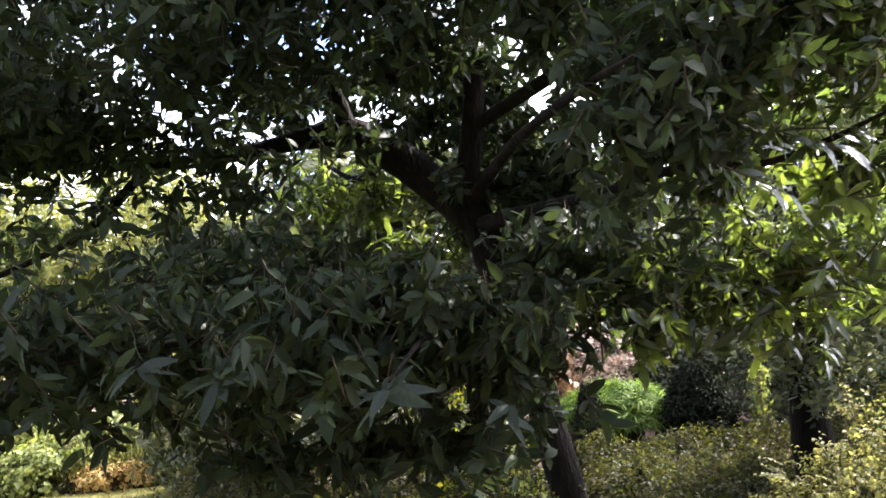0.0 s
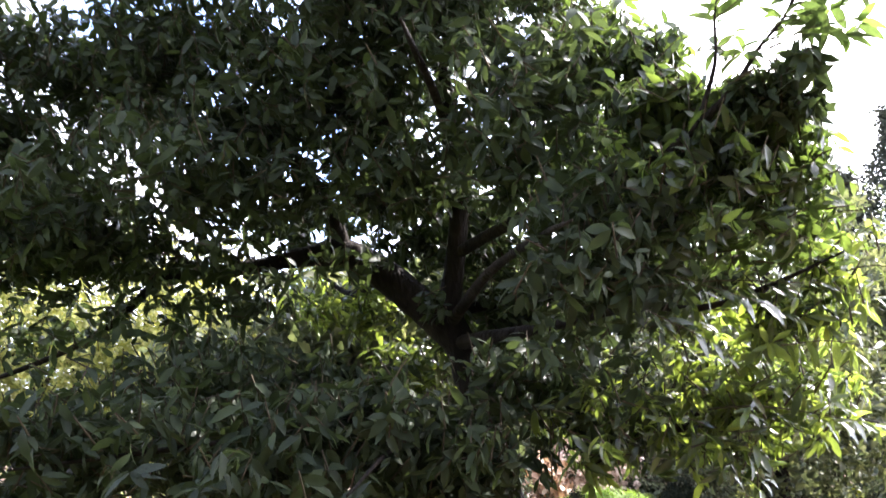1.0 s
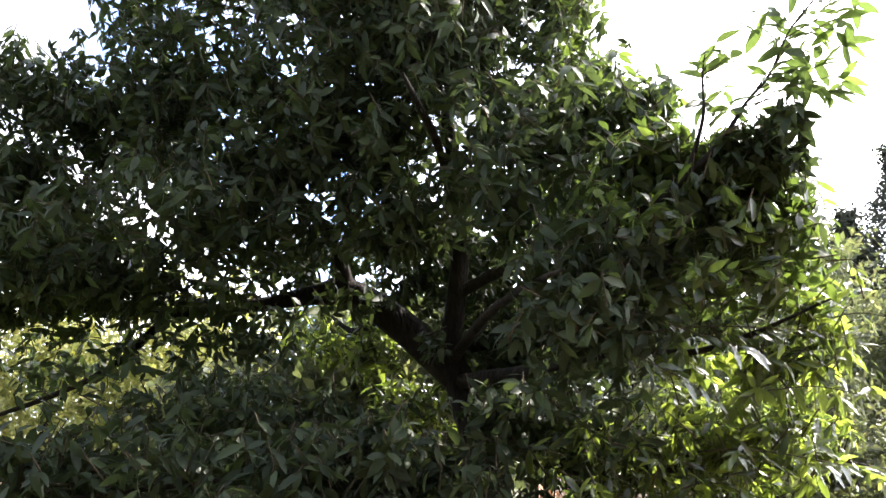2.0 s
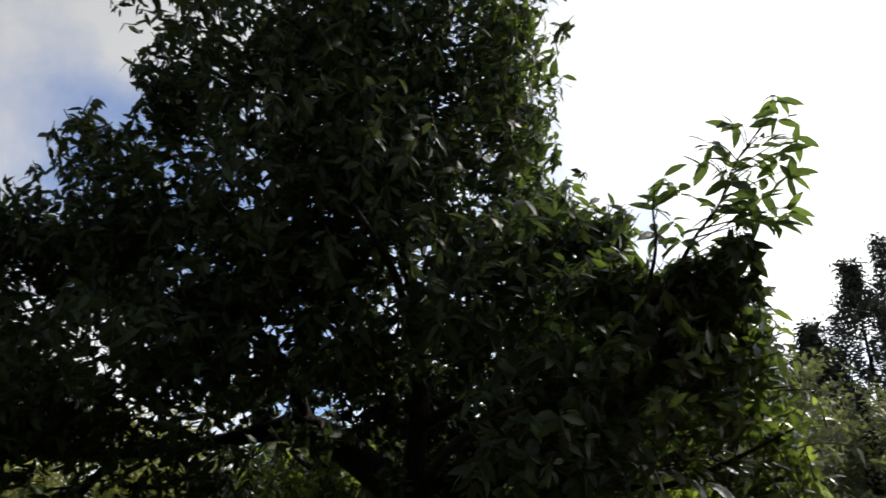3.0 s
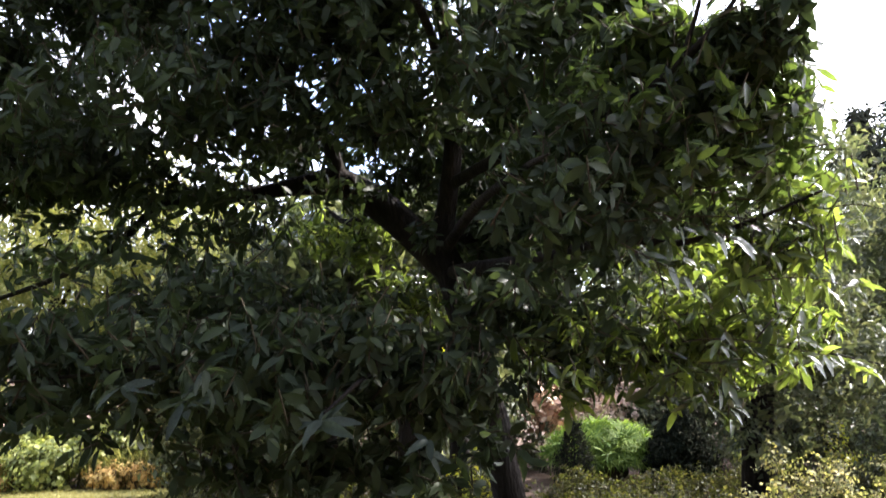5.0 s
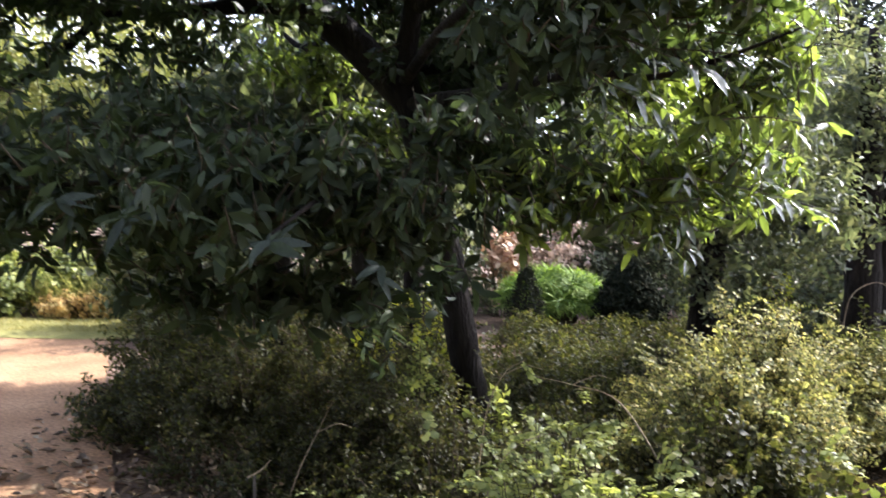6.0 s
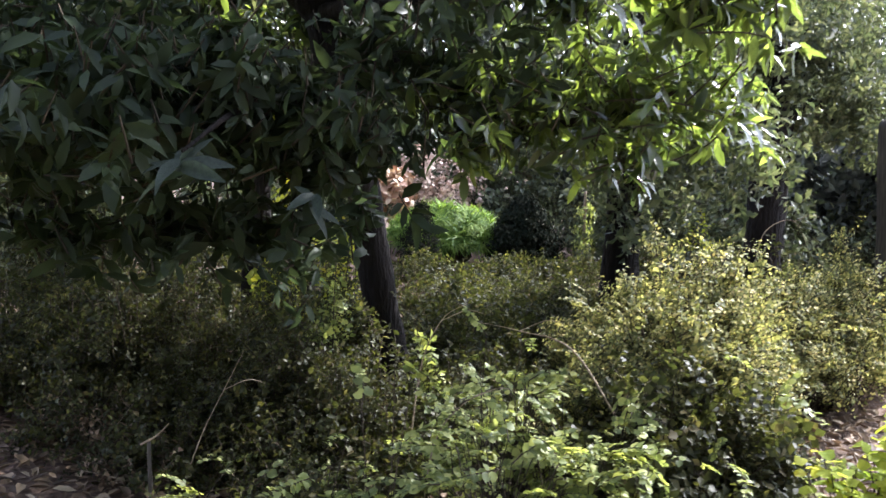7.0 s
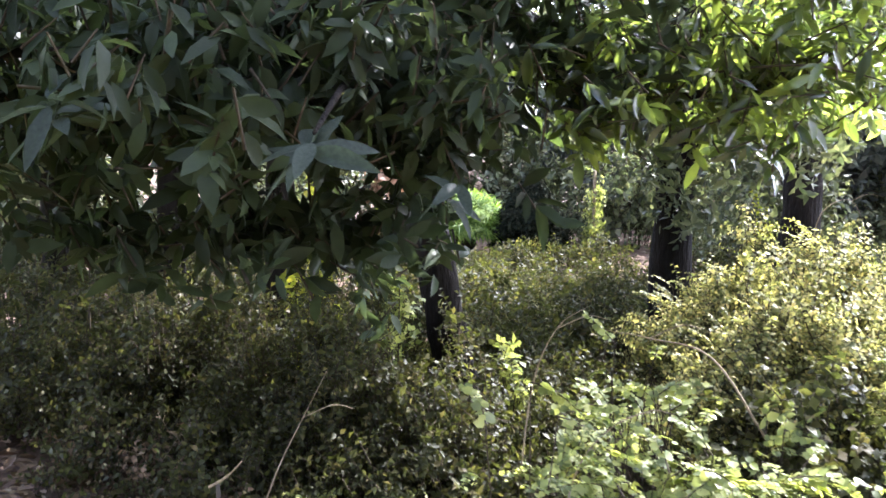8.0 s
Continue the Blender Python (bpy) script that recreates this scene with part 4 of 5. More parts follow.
            ob.matrix_local = Matrix.Translation(c - o) @ pose(0, 0, 0, rng.uniform(-85, -50), rng.uniform(-20, 20), rng.uniform(-150, -30) + 90 * (k % 2)) @ Matrix.Scale(0.126 * rng.uniform(0.75, 1.1), 4)
    # glossy leaves along three drooping twigs, faced to glint the sun at the camera
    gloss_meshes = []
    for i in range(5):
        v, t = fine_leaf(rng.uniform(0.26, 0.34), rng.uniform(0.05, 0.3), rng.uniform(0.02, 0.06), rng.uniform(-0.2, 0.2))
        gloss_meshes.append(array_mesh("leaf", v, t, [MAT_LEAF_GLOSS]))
    for p, mid, q, count in (((0.58, 3.25, 2.50), (1.0, 3.08, 2.34), (1.50, 3.0, 2.14), 15), ((0.58, 3.25, 2.50), (0.92, 3.02, 2.2), (1.25, 2.98, 2.0), 12), ((0.7, 4.1, 2.2), (1.25, 3.4, 2.3), (1.85, 3.28, 2.26), 14), ((1.15, 3.9, 1.70), (1.5, 3.4, 1.75), (1.98, 3.35, 1.66), 14)):
        p, mid, q = Vector(p), Vector(mid), Vector(q)
        b = made[10] if p.z > 2.4 else made[3] if p.z > 2 else made[2]
        twig = limb("twig", [(*p, 0.006), (*mid, 0.004), (*q, 0.0015)], tree, "", MAT_TWIG, 5)
        twig.parent = b
        for k in range(count):
            f = 0.35 + 0.65 * (k + rng.uniform(0, 0.8)) / count
            c = p * (1 - f) ** 2 + mid * 2 * f * (1 - f) + q * f * f
            face = (Vector((0.30, -0.50, 0.70)) + Vector(rng.normal(size=3) * 0.22)).normalized()
            run = Vector((rng.uniform(0.1, 0.9), rng.uniform(-0.6, 0.1), rng.uniform(-0.8, -0.2)))
            run = (run - face * run.dot(face)).normalized()
            side = run.cross(face)
            turn = Matrix((side, run, face)).transposed().to_4x4()
            ob = new("leaf", gloss_meshes[int(rng.integers(5))])
            ob.parent = b
            ob.matrix_local = Matrix.Translation(c - o) @ turn @ Matrix.Scale(0.13 * rng.uniform(0.7, 1.1), 4)
    return tree


main_tree()


# ---- undergrowth ----
rng_s = np.random.default_rng(40)
OLIVE_KINDS = [sprig(rng_s, 10, 0.16, 0.034, 0.62, far_leaf) for _ in range(6)]
PALE_KINDS = [sprig(rng_s, 14, 0.17, 0.026, 0.70, far_leaf, True) for _ in range(8)]
HERB_KINDS = [sprig(rng_s, 8, 0.12, 0.045, 0.75, small_leaf, True) for _ in range(6)]
TRAIL_KINDS = [trail(rng_s, 14, 0.21, 0.033, 0.85) for _ in range(8)]
PALE_TRAILS = [trail(rng_s, 13, 0.17, 0.022, 0.80, 0.5, 0.5) for _ in range(8)]
BROAD_KINDS = [sprig(rng_s, 6, 0.18, 0.13, 0.7, broad_leaf) for _ in range(5)]
DARK_KINDS = [sprig(rng_s, 8, 0.16, 0.048, 0.6, far_leaf) for _ in range(6)]
FAR_HERB_KINDS = [sprig(rng_s, 8, 0.12, 0.05, 0.8, far_leaf, True) for _ in range(6)]
FAR_KINDS = [sprig(rng_s, 10, 0.35, 0.12, 0.5, far_leaf) for _ in range(6)]


def shrub(name, x, y, lumps, kinds, mats, stem_count, label, category, group, seed, lift=0.5, scale=(0.8, 1.2), wild=0.6, shell=0.5):
    rng = np.random.default_rng(seed)
    s = thing(name, x, y, 0, label, category, group)
    lumps = [(x + a, y + b, *rest) for a, b, *rest in lumps]
    stems(rng, (x, y), lumps, stem_count, 0.008, s)
    foliage("foliage", kinds, lumps, s, mats, rng, scale, lift, wild, shell, 0, "", 0.03)
    return s


def undergrowth():
    olive = "scrubby shrub with small leaves, painted olive-dark for the tree's shade"
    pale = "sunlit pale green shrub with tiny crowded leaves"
    herb = "low leafy green herb in dappled sun"
    # dark-leaved ones before the pale shrubs stand in for a shaded hollow
    shaded_spots = [(1.86, 3.38, 0.32, 0.80, 64), (1.5, 3.32, 0.32, 0.56, 60), (-1.1, 5.1, 0.5, 0.8, 60), (-1.42, 5.2, 0.35, 0.66, 45), (-0.65, 4.9, 0.5, 0.85, 70), (-0.2, 4.6, 0.45, 0.88, 70), (0.2, 4.2, 0.4, 0.82, 60), (0.5, 3.95, 0.35, 0.58, 40), (1.0, 4.2, 0.4, 0.46, 50), (1.3, 4.55, 0.45, 0.50, 55), (0.3, 5.2, 0.6, 0.80, 60), (-1.4, 5.9, 0.6, 0.85, 60), (-0.6, 5.8, 0.7, 0.9, 60), (1.0, 5.5, 0.7, 0.45, 50), (1.9, 5.6, 0.7, 0.40, 50), (2.5, 9.4, 0.6, 0.34, 40), (1.5, 9.2, 0.5, 0.30, 36), (3.3, 9.6, 0.6, 0.36, 36), (-1.62, 5.3, 0.3, 0.6, 36), (2.0, 6.6, 0.6, 0.34, 40), (1.4, 6.3, 0.5, 0.34, 40), (2.4, 7.6, 0.7, 0.28, 40), (3.2, 5.7, 0.6, 0.6, 45), (3.4, 7.6, 0.8, 0.7, 50), (4.6, 7.9, 0.8, 0.7, 50), (3.8, 5.9, 0.5, 0.6, 40), (-1.8, 6.8, 0.6, 0.85, 55), (0.2, 6.6, 0.8, 0.85, 60), (2.7, 6.6, 0.8, 0.34, 40), (-0.6, 7.3, 0.9, 0.9, 60), (3.9, 6.3, 0.9, 0.8, 55), (1.3, 7.4, 0.8, 0.32, 40), (2.6, 8.3, 0.9, 0.22, 40), (1.7, 7.1, 0.6, 0.26, 50), (2.3, 6.9, 0.6, 0.28, 50), (1.7, 8.0, 0.7, 0.24, 50), (2.0, 8.9, 0.7, 0.22, 50), (1.2, 5.9, 0.5, 0.36, 50), (2.5, 5.5, 0.6, 0.36, 50), (-0.25, 4.05, 0.35, 0.36, 45), (0.15, 3.75, 0.32, 0.34, 45), (-0.62, 4.35, 0.35, 0.42, 45), (0.45, 3.5, 0.28, 0.30, 36), (-0.95, 4.7, 0.35, 0.5, 45), (0.0, 4.3, 0.4, 0.5, 50), (2.12, 3.5, 0.22, 0.6, 44), (1.68, 3.24, 0.26, 0.46, 44)]
    for i, (x, y, w, h, n) in enumerate(shaded_spots):
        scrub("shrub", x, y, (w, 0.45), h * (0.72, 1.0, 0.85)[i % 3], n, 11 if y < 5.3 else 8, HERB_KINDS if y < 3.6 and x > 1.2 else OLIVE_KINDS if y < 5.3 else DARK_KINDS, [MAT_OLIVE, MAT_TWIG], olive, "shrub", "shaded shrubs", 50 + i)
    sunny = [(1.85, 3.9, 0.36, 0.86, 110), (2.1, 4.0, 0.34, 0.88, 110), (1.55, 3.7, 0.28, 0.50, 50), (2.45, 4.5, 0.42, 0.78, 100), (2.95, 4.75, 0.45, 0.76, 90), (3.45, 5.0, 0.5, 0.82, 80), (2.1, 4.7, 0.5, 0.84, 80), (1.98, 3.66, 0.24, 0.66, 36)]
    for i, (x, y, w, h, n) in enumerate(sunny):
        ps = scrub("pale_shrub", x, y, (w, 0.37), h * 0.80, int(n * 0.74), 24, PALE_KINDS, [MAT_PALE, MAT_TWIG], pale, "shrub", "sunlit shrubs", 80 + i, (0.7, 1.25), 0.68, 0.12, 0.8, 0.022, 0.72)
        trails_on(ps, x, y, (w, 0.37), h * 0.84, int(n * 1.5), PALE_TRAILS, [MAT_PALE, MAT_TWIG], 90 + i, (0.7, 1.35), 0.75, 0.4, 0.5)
    low = [(0.90, 2.98, 0.30, 0.52, 48), (1.22, 3.12, 0.30, 0.54, 52), (1.6, 3.15, 0.32, 0.42, 8), (1.0, 3.4, 0.32, 0.60, 48), (0.25, 3.28, 0.24, 0.28, 12), (0.46, 3.15, 0.16, 0.70, 5), (2.08, 3.25, 0.16, 0.30, 6), (1.35, 2.9, 0.25, 0.28, 6), (-0.08, 3.5, 0.22, 0.26, 9), (0.70, 3.4, 0.25, 0.46, 5), (2.14, 3.48, 0.07, 0.54, 3), (1.58, 3.10, 0.10, 0.40, 3), (1.9, 3.4, 0.08, 0.66, 2), (1.97, 3.2, 0.12, 0.26, 4), (1.75, 3.12, 0.1, 0.38, 2), (1.4, 3.1, 0.1, 0.42, 3)]
    for i, (x, y, w, h, n) in enumerate(low):
        bush("herb", x, y, (w, 0.28), h * 0.95, int(n * 1.9), TRAIL_KINDS, [MAT_HERB, MAT_TWIG], herb, "herb", "low herbs", 100 + i, (0.55, 1.2), 0.45, 0.15, 0.9)
    for i, (x, y, h) in enumerate([(1.93, 2.55, 0.64), (2.10, 2.54, 0.76), (2.28, 2.57, 0.80), (2.08, 2.52, 1.0), (2.42, 2.75, 0.7)]):
        leafy_plant("yellow_plant", x, y, h, 14 if h < 0.9 else 4, 10, 0.050, 0.20, MAT_YELLOW_ONE, "low plant with bright yellow-green rounded leaves on bare soil", "plant", "yellow plants", 120 + i, 0.62)
    for i, (x, y, h) in enumerate([(0.42, 3.05, 0.36), (0.58, 2.92, 0.30), (0.32, 3.1, 0.26), (0.72, 2.86, 0.22)]):
        leafy_plant("broad_herb", x, y, h, 4, 4, 0.085, 0.11, MAT_HERB_ONE, "small plant with broad rounded green leaves", "plant", "broad-leaved plants", 130 + i)


undergrowth()
for spot in ((0.46, 5.6), (0.06, 5.65)):
    scrub("bright_shrub", *spot, (0.17, 0.14), 0.95, 16, 12, HERB_KINDS, [MAT_YELLOW, MAT_TWIG], "small sunlit yellow-green shrub behind the trunk", "shrub", "bright shrubs", 135, (0.8, 1.2), 0.35)
scrub("bright_shrub", 0.36, 4.62, (0.16, 0.12), 0.80, 12, 9, HERB_KINDS, [MAT_HERB, MAT_TWIG], "small yellow-green shrub at the foot of the trunk", "shrub", "bright shrubs", 138, (0.7, 1.1), 0.3)
scrub("bright_shrub", 0.80, 4.3, (0.08, 0.08), 0.66, 5, 4, HERB_KINDS, [MAT_HERB, MAT_TWIG], "thin yellow-green shoots beside the trunk", "shrub", "bright shrubs", 137, (0.8, 1.2), 0.55)
scrub("stalk_plant", 3.1, 6.1, (0.14, 0.12), 1.15, 6, 3, PALE_KINDS, [MAT_YELLOW, MAT_DRY], "thin dry stalks with a few yellow leaves", "plant", "", 136, (0.9, 1.4), 0.6, 0.05)


for i, (x, y, h) in enumerate([(-0.62, 4.25, 0.26), (-0.50, 3.95, 0.16), (-0.95, 4.55, 0.22)]):
    scrub("dry_weed", x, y, (0.16, 0.16), h, 15, 4, OLIVE_KINDS, [MAT_LITTER, MAT_DRY], "withered brown weed on the soil", "weed", "withered weeds", 145 + i, (0.7, 1.2), 0.2, 0.2, 0.6)


def garden_post():
    """A weathered square post with worn, rounded arrises and a slightly domed top."""
    x, y, h, w = 4.24, 5.3, 1.81, 0.135
    s = thing("garden_post", x, y, 0, "weathered grey wooden post leaning a little behind the sunlit shrubs", "post")
    verts, tris, n = [], [], 20
    rows = [(-0.15, 1.0), (0.1, 1.0), (0.45, 0.99), (0.8, 1.0), (1.15, 0.985), (1.5, 0.99), (h - 0.05, 0.985), (h - 0.015, 0.95), (h, 0.86)]
    for z, k in rows:
        for i in range(n):
            a = 2 * math.pi * i / n
            c, d = math.cos(a), math.sin(a)
            q = w * k / (abs(c) ** 6 + abs(d) ** 6) ** (1 / 6)
            q *= 1 + 0.05 * noise.noise(Vector((c * 2, d * 2, z * 1.7))) + 0.025 * noise.noise(Vector((c * 7, d * 7, z * 3)))
            verts.append((q * c - 0.085 * z, q * d, z))
    for j in range(len(rows) - 1):
        for i in range(n):
            a, e = j * n + i, j * n + (i + 1) % n
            tris += [(a, e, e + n), (a, e + n, a + n)]
    verts.append((-0.085 * h, 0, h + 0.01))
    tris += [((len(rows) - 1) * n + i, (len(rows) - 1) * n + (i + 1) % n, len(verts) - 1) for i in range(n)]
    part("shaft", array_mesh("shaft", np.array(verts), np.array(tris), [MAT_POST]), s)


garden_post()


def stick():
    s = thing("garden_stake", -0.42, 3.66, 0, "thin grey wooden stake with a bare twig at its top", "stake")
    limb("stake", [(-0.42, 3.66, -0.05, 0.010), (-0.425, 3.66, 0.15, 0.009), (-0.43, 3.66, 0.30, 0.008)], s, "", MAT_POST, 6)
    limb("twig", [(-0.46, 3.65, 0.295, 0.005), (-0.40, 3.65, 0.33, 0.004), (-0.35, 3.64, 0.385, 0.0025)], s, "pale bare twig", MAT_DRY, 5)


stick()


def fallen_branch(points, r, label):
    a = points[0]
    t = thing("fallen_branch", a[0], a[1], a[2], label, "branch", "bare branches")
    rows = [(*p, r * (1 - 0.8 * k / (len(points) - 1))) for k, p in enumerate(points)]
    limb("stem", rows, t, "", MAT_DRY, 5)
    m = rows[len(rows) // 2]
    limb("twig", [m, (m[0] + 0.1, m[1] - 0.03, m[2] + 0.05, r * 0.4), (m[0] + 0.17, m[1] - 0.05, m[2] + 0.04, r * 0.2)], t, "", MAT_DRY, 5)


fallen_branch([(0.62, 3.62, 0.10), (0.66, 3.61, 0.60), (0.74, 3.60, 0.82), (0.85, 3.59, 0.90)], 0.0045, "dry bare arching branch among the herbs")
fallen_branch([(1.45, 3.36, 0.45), (1.25, 3.42, 0.74), (1.05, 3.50, 0.80), (0.86, 3.55, 0.83)], 0.005, "dry bare arching branch among the herbs")
fallen_branch([(0.62, 3.2, 0.05), (0.66, 3.18, 0.45), (0.78, 3.16, 0.62), (0.9, 3.15, 0.66)], 0.004, "dry bare arching branch among the herbs")
fallen_branch([(-0.33, 3.76, 0.00), (-0.23, 3.74, 0.30), (-0.14, 3.72, 0.50), (-0.06, 3.70, 0.67)], 0.004, "dry bare arching branch among the herbs")


fallen_branch([(3.55, 6.1, 0.70), (3.62, 6.1, 0.98), (3.85, 6.1, 1.06), (4.02, 6.1, 0.78)], 0.005, "dry bare bent branch over the shrubs")


# ---- behind ----
def sedge_clump():
    rng = np.random.default_rng(140)
    s = thing("sedge_clump", 2.02, 10.8, 0, "bright green rounded clump of fine arching blades in sun", "grass clump")
    n = 680
    d = rng.normal(size=(n, 3))
    d[:, 2] = np.abs(d[:, 2])
    d /= np.linalg.norm(d, axis=1, keepdims=True)
    p = np.array((2.02, 10.8, 0.30)) + d * np.array((0.72, 0.6, 0.45)) * rng.uniform(0.5, 1, (n, 1))
    kinds = []
    for _ in range(4):
        pieces = []
        for i in range(18):
            v, t = blade(rng.uniform(0.16, 0.27), 0.075, rng.uniform(0.15, 0.5))
            pieces.append((v @ turn_matrix(i * 2.4, rng.uniform(-0.1, 0.9), 0).T, t, 0))
        kinds.append(join(pieces))
    v, t, m = scatter(kinds, p, d + (0, 0, 0.6), rng.uniform(0.7, 1.1, n), rng)
    part("blade_tuft", array_mesh("blade_tuft", v - (2.02, 10.8, 0), t, [MAT_SEDGE], m), s, "", "stuff")
    v, t = tube([(2.02, 10.8, -0.05, 0.2), (2.02, 10.8, 0.2, 0.35), (2.02, 10.8, 0.5, 0.15)], 10, 4, 0.3)
    part("root_stock", array_mesh("root_stock", v - (2.02, 10.8, 0), t, [MAT_TWIG]), s)


sedge_clump()


def conifer(x, y, height, width, seed, label, count, leaf=0.10, mat=MAT_CONIFER):
    """A narrow conifer: a trunk and many short upswept scaly sprigs."""
    rng = np.random.default_rng(seed)
    c = thing("conifer", x, y, 0, label, "conifer", "dark conifers")
    limb("trunk", [(x, y, -0.1, 0.05 * height / 3), (x, y, height * 0.5, 0.03 * height / 3), (x, y, height * 0.97, 0.004)], c)
    h = rng.uniform(0.03, 1, count)
    a = rng.uniform(0, 2 * math.pi, count)
    wave = 0.82 + 0.18 * np.sin(h * 31 + 2 * a + seed) * np.sin(5 * a + seed)
    r = width * np.clip((1 - h) ** 0.85 * 1.5, 0.03, 1) * wave * rng.uniform(0.3, 1, count) ** 0.4
    if height > 3:  # a bare leading shoot above the body
        r *= np.clip((0.95 - h) / 0.09, 0.14, 1)
    p = np.column_stack([x + r * np.cos(a), y + r * np.sin(a), h * height])
    d = np.column_stack([np.cos(a), np.sin(a), np.full(count, 1.1)]) + 0.4 * rng.normal(size=(count, 3))
    kinds = [sprig(rng, 9, leaf * 2.6, leaf, 0.4, far_leaf) for _ in range(4)]
    v, t, m = scatter(kinds, p, d, rng.uniform(0.6, 1.2, count), rng)
    part("foliage", array_mesh("foliage", v - (x, y, 0), t, [mat, MAT_TWIG], m), c, "", "stuff")
    return c


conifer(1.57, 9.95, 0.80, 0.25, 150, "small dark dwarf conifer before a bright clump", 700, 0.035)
# near-black shape put where there is only a hollow of shade
conifer(2.92, 10.4, 0.82, 0.44, 151, "near-black conifer shape standing in for a hollow of deep shade", 3400, 0.055)
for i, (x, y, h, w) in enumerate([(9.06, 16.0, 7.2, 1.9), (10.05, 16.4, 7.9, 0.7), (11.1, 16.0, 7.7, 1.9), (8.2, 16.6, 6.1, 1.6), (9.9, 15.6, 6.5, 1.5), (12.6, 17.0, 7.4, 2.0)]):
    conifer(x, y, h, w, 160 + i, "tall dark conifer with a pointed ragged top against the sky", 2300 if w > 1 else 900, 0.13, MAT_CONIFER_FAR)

shrub("dusky_shrub", 1.95, 12.0, [(0, 0, 0.78, 0.55, 0.5, 0.66, 200), (0.5, 0.2, 0.85, 0.45, 0.4, 0.5, 120)], HERB_KINDS, [MAT_DUSKY, MAT_DRY], 30, "dry shrub with dusky pink-brown leaves", "shrub", "", 170, 0.6, (1.2, 1.8))
shrub("rust_shrub", 1.42, 11.7, [(0, 0, 0.68, 0.24, 0.25, 0.42, 75)], BROAD_KINDS, [MAT_RUST, MAT_TWIG], 10, "shrub with large rust-orange leaves", "shrub", "", 171, 0.4, (0.6, 0.95))


def climber(x, y):
    s = thing("climber", x, y, 0, "light green climber on a thin post", "climber")
    limb("post", [(x, y, -0.1, 0.02), (x + 0.01, y, 0.5, 0.02), (x, y, 1.05, 0.018)], s, "", MAT_DRY, 6)
    foliage("foliage", HERB_KINDS, [(x, y, 0.5, 0.06, 0.06, 0.5, 75)], s, [MAT_HERB, MAT_TWIG], np.random.default_rng(172), (0.8, 1.3), 0.2, 0.9, 0.6)


climber(3.61, 10.2)


def far_tree(name, x, y, trunk_r, height, lumps, mats, label, seed, group="trees behind", lean=0.0, scale=(0.8, 1.25), category="tree"):
    rng = np.random.default_rng(seed)
    tr = thing(name, x, y, 0, label, category, group)
    fork = height * 0.55
    limb("trunk", [(x, y, -0.15, trunk_r * 1.2), (x + lean * 0.4, y, fork * 0.5, trunk_r), (x + lean, y, fork, trunk_r * 0.8), (x + lean, y, height * 0.85, trunk_r * 0.3)], tr, flare=0.3)
    lumps = [(x + a, y + b, *rest) for a, b, *rest in lumps]
    for c in lumps[:6]:
        limb("branch", [(x + lean, y, fork * rng.uniform(0.6, 1.0), trunk_r * 0.5), ((x + lean + c[0]) / 2, (y + c[1]) / 2, (fork + c[2]) / 2 + 0.1, trunk_r * 0.3), (c[0], c[1], c[2], trunk_r * 0.1)], tr, sides=6)
    foliage("crown", FAR_KINDS, lumps, tr, mats, rng, scale, 0.3, 0.7, 0.5)
    return tr


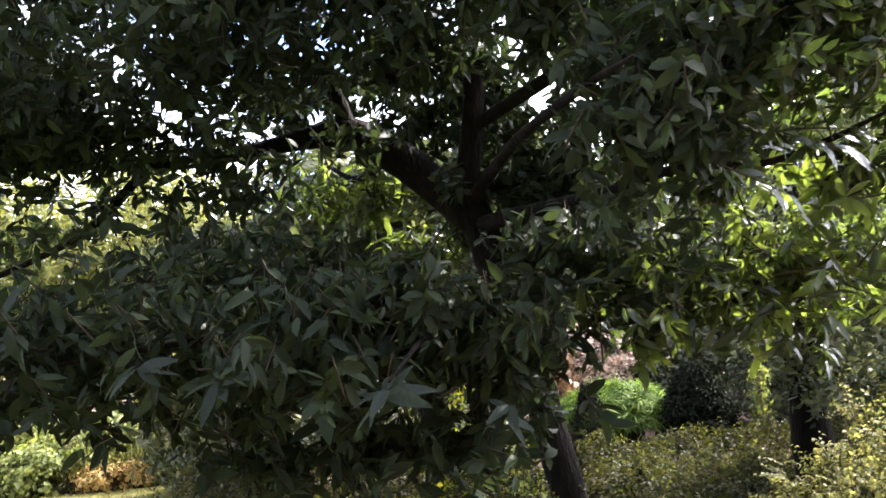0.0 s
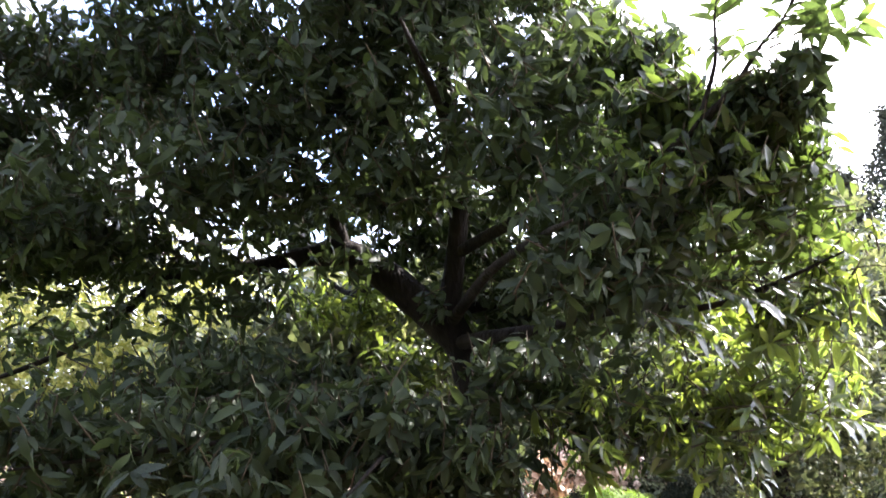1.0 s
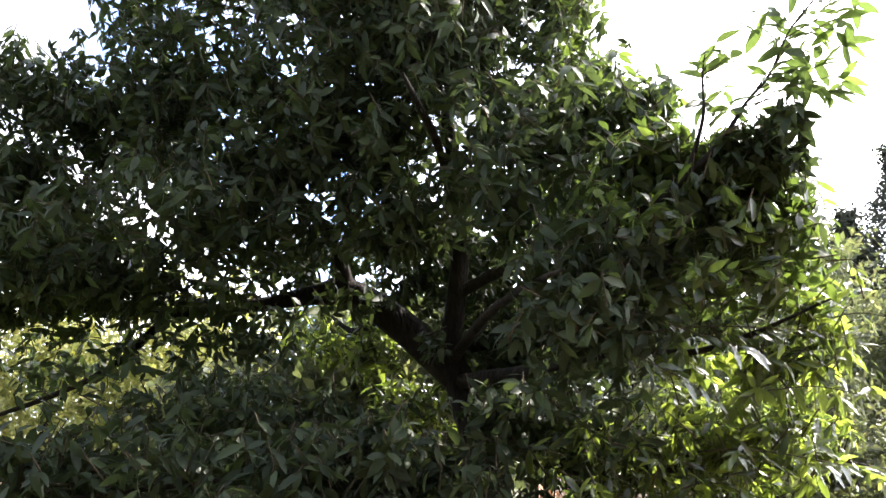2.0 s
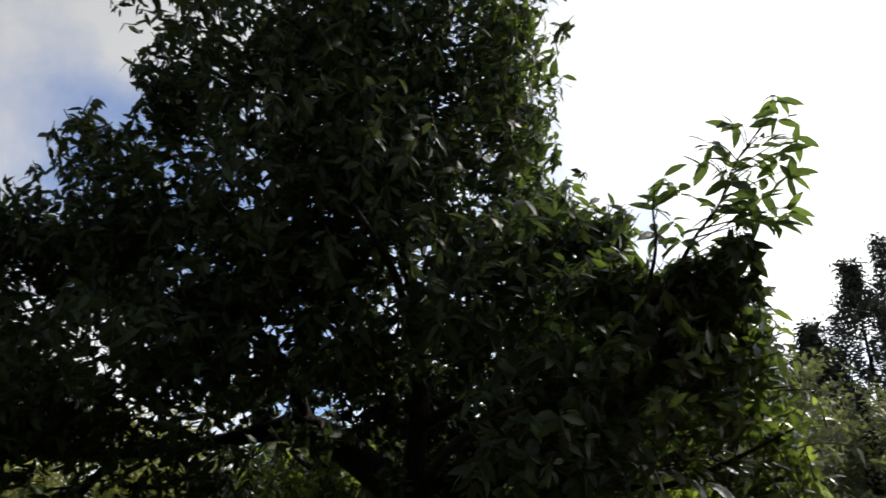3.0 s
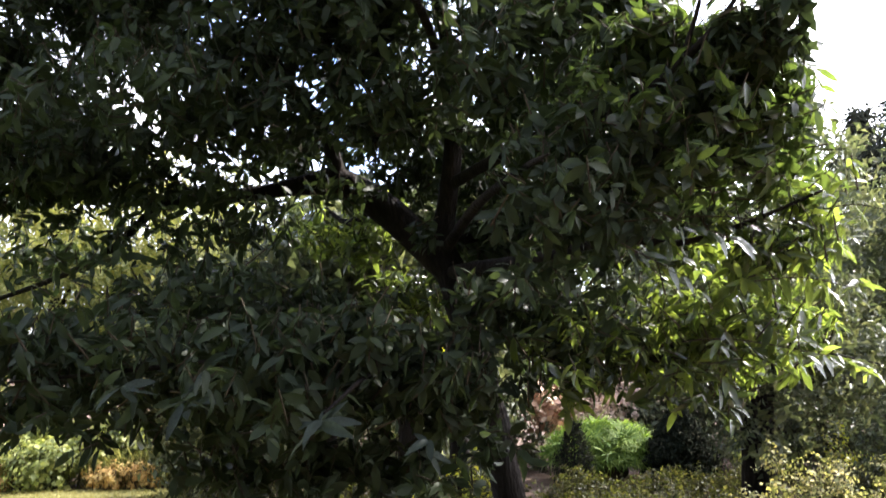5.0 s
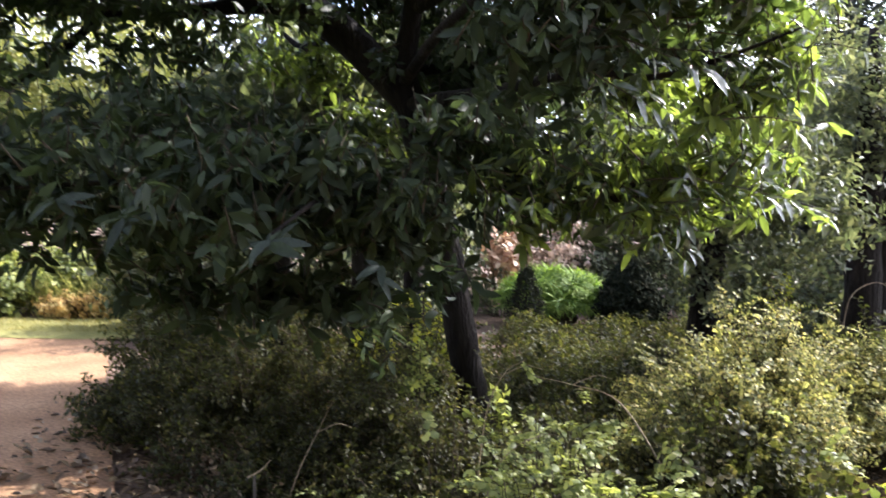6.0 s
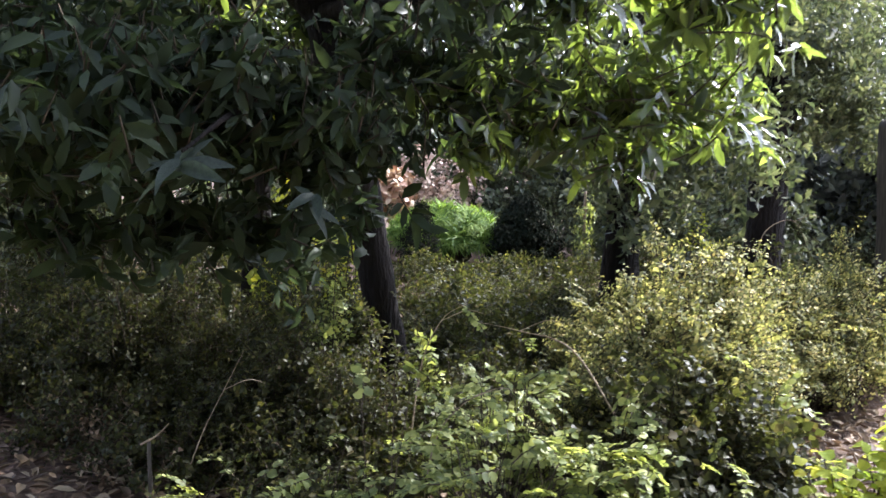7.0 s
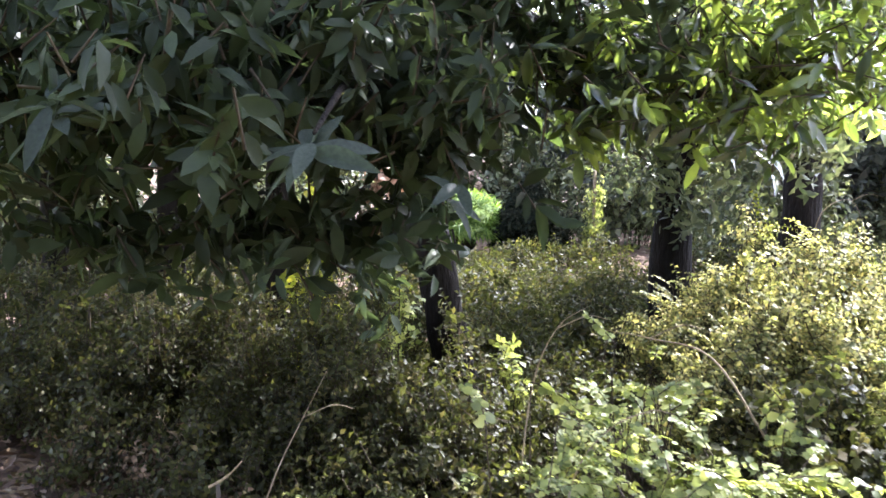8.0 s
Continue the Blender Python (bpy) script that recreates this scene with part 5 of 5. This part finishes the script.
def woods():
    glade = "slender tree with dark trunk in the shade behind"
    far_tree("tree", -0.80, 6.5, 0.085, 3.2, [(0.1, 0.3, 2.55, 0.7, 0.6, 0.40, 300), (-0.5, 0.3, 1.9, 0.6, 0.6, 0.5, 200), (0.75, 0.4, 2.2, 0.5, 0.6, 0.5, 220)], [MAT_FAR, MAT_TWIG], glade, 195)
    far_tree("tree", -1.50, 6.5, 0.08, 2.6, [(0, 0.2, 2.0, 0.6, 0.6, 0.35, 160), (-0.4, 0.3, 1.5, 0.6, 0.6, 0.4, 200)], [MAT_FAR, MAT_TWIG], glade, 196)
    far_tree("tree", -0.12, 6.3, 0.10, 2.8, [(0, 0.3, 2.3, 0.5, 0.5, 0.3, 140), (0.2, 0.3, 1.8, 0.5, 0.4, 0.35, 140)], [MAT_FAR, MAT_TWIG], glade, 197)
    # added tree, hidden behind the main crown, that shades the path
    far_tree("tree", 0.25, 7.5, 0.09, 3.3, [(0, 0, 2.5, 0.75, 0.6, 0.45, 380), (-0.55, -0.1, 2.0, 0.55, 0.5, 0.4, 260), (0.2, -0.6, 2.7, 0.6, 0.5, 0.35, 260)], [MAT_FAR, MAT_TWIG], glade, 198)
    for i, (x, y, w, h) in enumerate([(-1.9, 9.4, 1.0, 1.3), (-0.4, 9.4, 1.0, 1.3), (0.5, 11.8, 0.8, 1.5), (3.2, 12.4, 1.0, 1.6), (4.6, 11.2, 1.0, 1.5), (5.8, 10.2, 1.0, 1.3), (-2.7, 10.0, 0.7, 1.2), (4.9, 8.4, 0.8, 1.0), (6.6, 8.8, 0.8, 0.9)]):
        scrub("thicket", x, y, (w, 0.6), h, 54, 12, DARK_KINDS, [MAT_FAR, MAT_TWIG], "dense shady thicket between the trunks", "shrub", "thickets behind", 250 + i, (1.6, 2.6), 0.1, 0.2)
    shade = "broadleaf tree behind the shrubs, small leaves and a dark trunk"
    far_tree("tree", 2.53, 6.2, 0.135, 3.4, [(0, 0.2, 2.2, 0.9, 0.8, 0.6, 420), (0.3, 0.3, 3.0, 0.8, 0.8, 0.6, 300), (0.7, -0.1, 1.55, 0.5, 0.5, 0.35, 160), (0.05, -0.3, 1.5, 0.4, 0.2, 0.35, 110), (-0.1, -0.25, 0.95, 0.25, 0.15, 0.25, 30)], [MAT_FAR, MAT_TWIG], shade, 200, scale=(0.5, 0.8))
    far_tree("tree", 4.3, 7.3, 0.155, 3.8, [(0, 0.2, 2.3, 1.0, 0.9, 0.7, 480), (0.5, 0.3, 2.75, 0.9, 0.8, 0.5, 260), (0.9, 0.3, 1.8, 0.6, 0.6, 0.45, 220)], [MAT_FAR, MAT_TWIG], shade, 201, scale=(0.5, 0.8))
    far_tree("tree", 4.78, 7.9, 0.085, 3.6, [(0.2, 0.2, 2.2, 0.9, 0.9, 0.6, 400), (0.6, 0.3, 2.7, 0.9, 0.8, 0.5, 240)], [MAT_FAR, MAT_TWIG], shade, 202, scale=(0.5, 0.8))
    for i, (x, y) in enumerate([(3.2, 14.0), (5.8, 13.6), (8.2, 13.8), (0.8, 14.4), (10.6, 14.6), (8.9, 10.9), (7.2, 9.6)]):
        low = 0.66 if x > 7 else 1.0
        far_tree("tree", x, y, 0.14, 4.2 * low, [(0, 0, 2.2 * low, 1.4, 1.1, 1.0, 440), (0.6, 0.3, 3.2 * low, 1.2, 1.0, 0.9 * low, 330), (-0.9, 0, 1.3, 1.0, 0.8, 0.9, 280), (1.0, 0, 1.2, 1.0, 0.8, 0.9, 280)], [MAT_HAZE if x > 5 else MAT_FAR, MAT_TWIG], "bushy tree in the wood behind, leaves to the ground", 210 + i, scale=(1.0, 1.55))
    for i, (x, y, h) in enumerate([(-7.2, 15.0, 6.3), (-9.8, 15.6, 6.4), (-12.6, 16.0, 5.6), (-1.4, 15.4, 4.8), (-4.2, 15.2, 5.3), (-5.8, 16.5, 6.2)]):
        far_tree("tree", x, y, 0.12, h, [(0, 0, h * 0.6, 1.3, 1.0, h * 0.35, 650), (0.8, 0, h * 0.4, 0.9, 0.9, h * 0.3, 380), (-0.8, 0, h * 0.45, 0.9, 0.9, h * 0.3, 380)], [MAT_LIGHT, MAT_TWIG], "sunlit yellow-green tree beyond the path", 220 + i)
    for i, (x, y, w, h) in enumerate([(-5.2, 10.75, 0.4, 0.5), (-6.0, 10.9, 0.5, 0.55), (-4.6, 11.3, 0.5, 0.8), (-5.6, 11.6, 0.8, 0.95), (-7.2, 11.5, 0.9, 1.1), (-3.4, 11.2, 0.6, 0.9)]):
        shrub("border_shrub", x, y, [(0, 0, h * 0.5, w, 0.5, h * 0.5, 330), (0.2, 0, h * 0.7, w * 0.6, 0.4, h * 0.3, 120)], FAR_HERB_KINDS, [MAT_HERB, MAT_TWIG], 14, "rounded green shrub in the flower border", "shrub", "border shrubs", 230 + i, 0.5, (1.3, 1.9))
    for i, (x, y) in enumerate([(-4.3, 10.6), (-3.95, 10.7), (-5.75, 10.5)]):
        shrub("flower_clump", x, y, [(0, 0, 0.15, 0.26, 0.18, 0.14, 140)], HERB_KINDS, [MAT_ORANGE, MAT_TWIG], 10, "clump of orange-yellow flowers at the lawn's edge", "flowers", "border flowers", 240 + i, 0.8, (0.8, 1.2))


woods()


def pale_tuft(x, y, seed):
    """A tuft of fine upright grey-green grass blades."""
    rng = np.random.default_rng(seed)
    s = thing("grass_tuft", x, y, 0, "pale grey-green ornamental grass tuft in the border", "grass clump", "border grasses")
    kinds = [(v @ turn_matrix(0, 1.25, 0).T, t, np.zeros(len(t), int)) for v, t in (blade(1.0, 0.035, 0.25), blade(0.85, 0.035, 0.5))]
    n = 420
    p = np.column_stack([x + 0.22 * rng.normal(size=n), y + 0.12 * rng.normal(size=n), np.zeros(n)])
    v, t, m = scatter(kinds, p, np.array((0, 0, 1.0)) + 0.16 * rng.normal(size=(n, 3)), rng.uniform(0.4, 0.75, n), rng)
    part("blade_tuft", array_mesh("blade_tuft", v - (x, y, 0), t, [MAT_PALE], m), s, "", "stuff")


pale_tuft(-4.35, 11.0, 180)
pale_tuft(-3.8, 11.1, 181)


# ---- unseen trees added behind the walk to block sky light ----
def sky_blocking_trees():
    first = far_tree("tree", -6.5, -6.5, 0.16, 8.0, [(0, 0, 2.6, 2.0, 1.3, 2.0, 300), (0.3, 0, 5.0, 2.0, 1.3, 1.8, 300), (0, 0, 6.8, 1.5, 1.1, 1.3, 160)], [MAT_FAR, MAT_TWIG], "tall leafy tree added out of view to block sky light", 300, "trees along the path", scale=(2.5, 3.6))
    for i, (x, y, turn) in enumerate([(-2.4, -7.4, 80), (1.8, -7.8, 170), (6.0, -6.8, 250), (-10.0, -3.0, 30), (9.0, -3.6, 130), (0.0, -11.0, 200), (5.0, -11.0, 300), (-5.0, -11.5, 10)]):
        copy_thing(first, pose(x, y, 0, 0, 0, turn))


sky_blocking_trees()
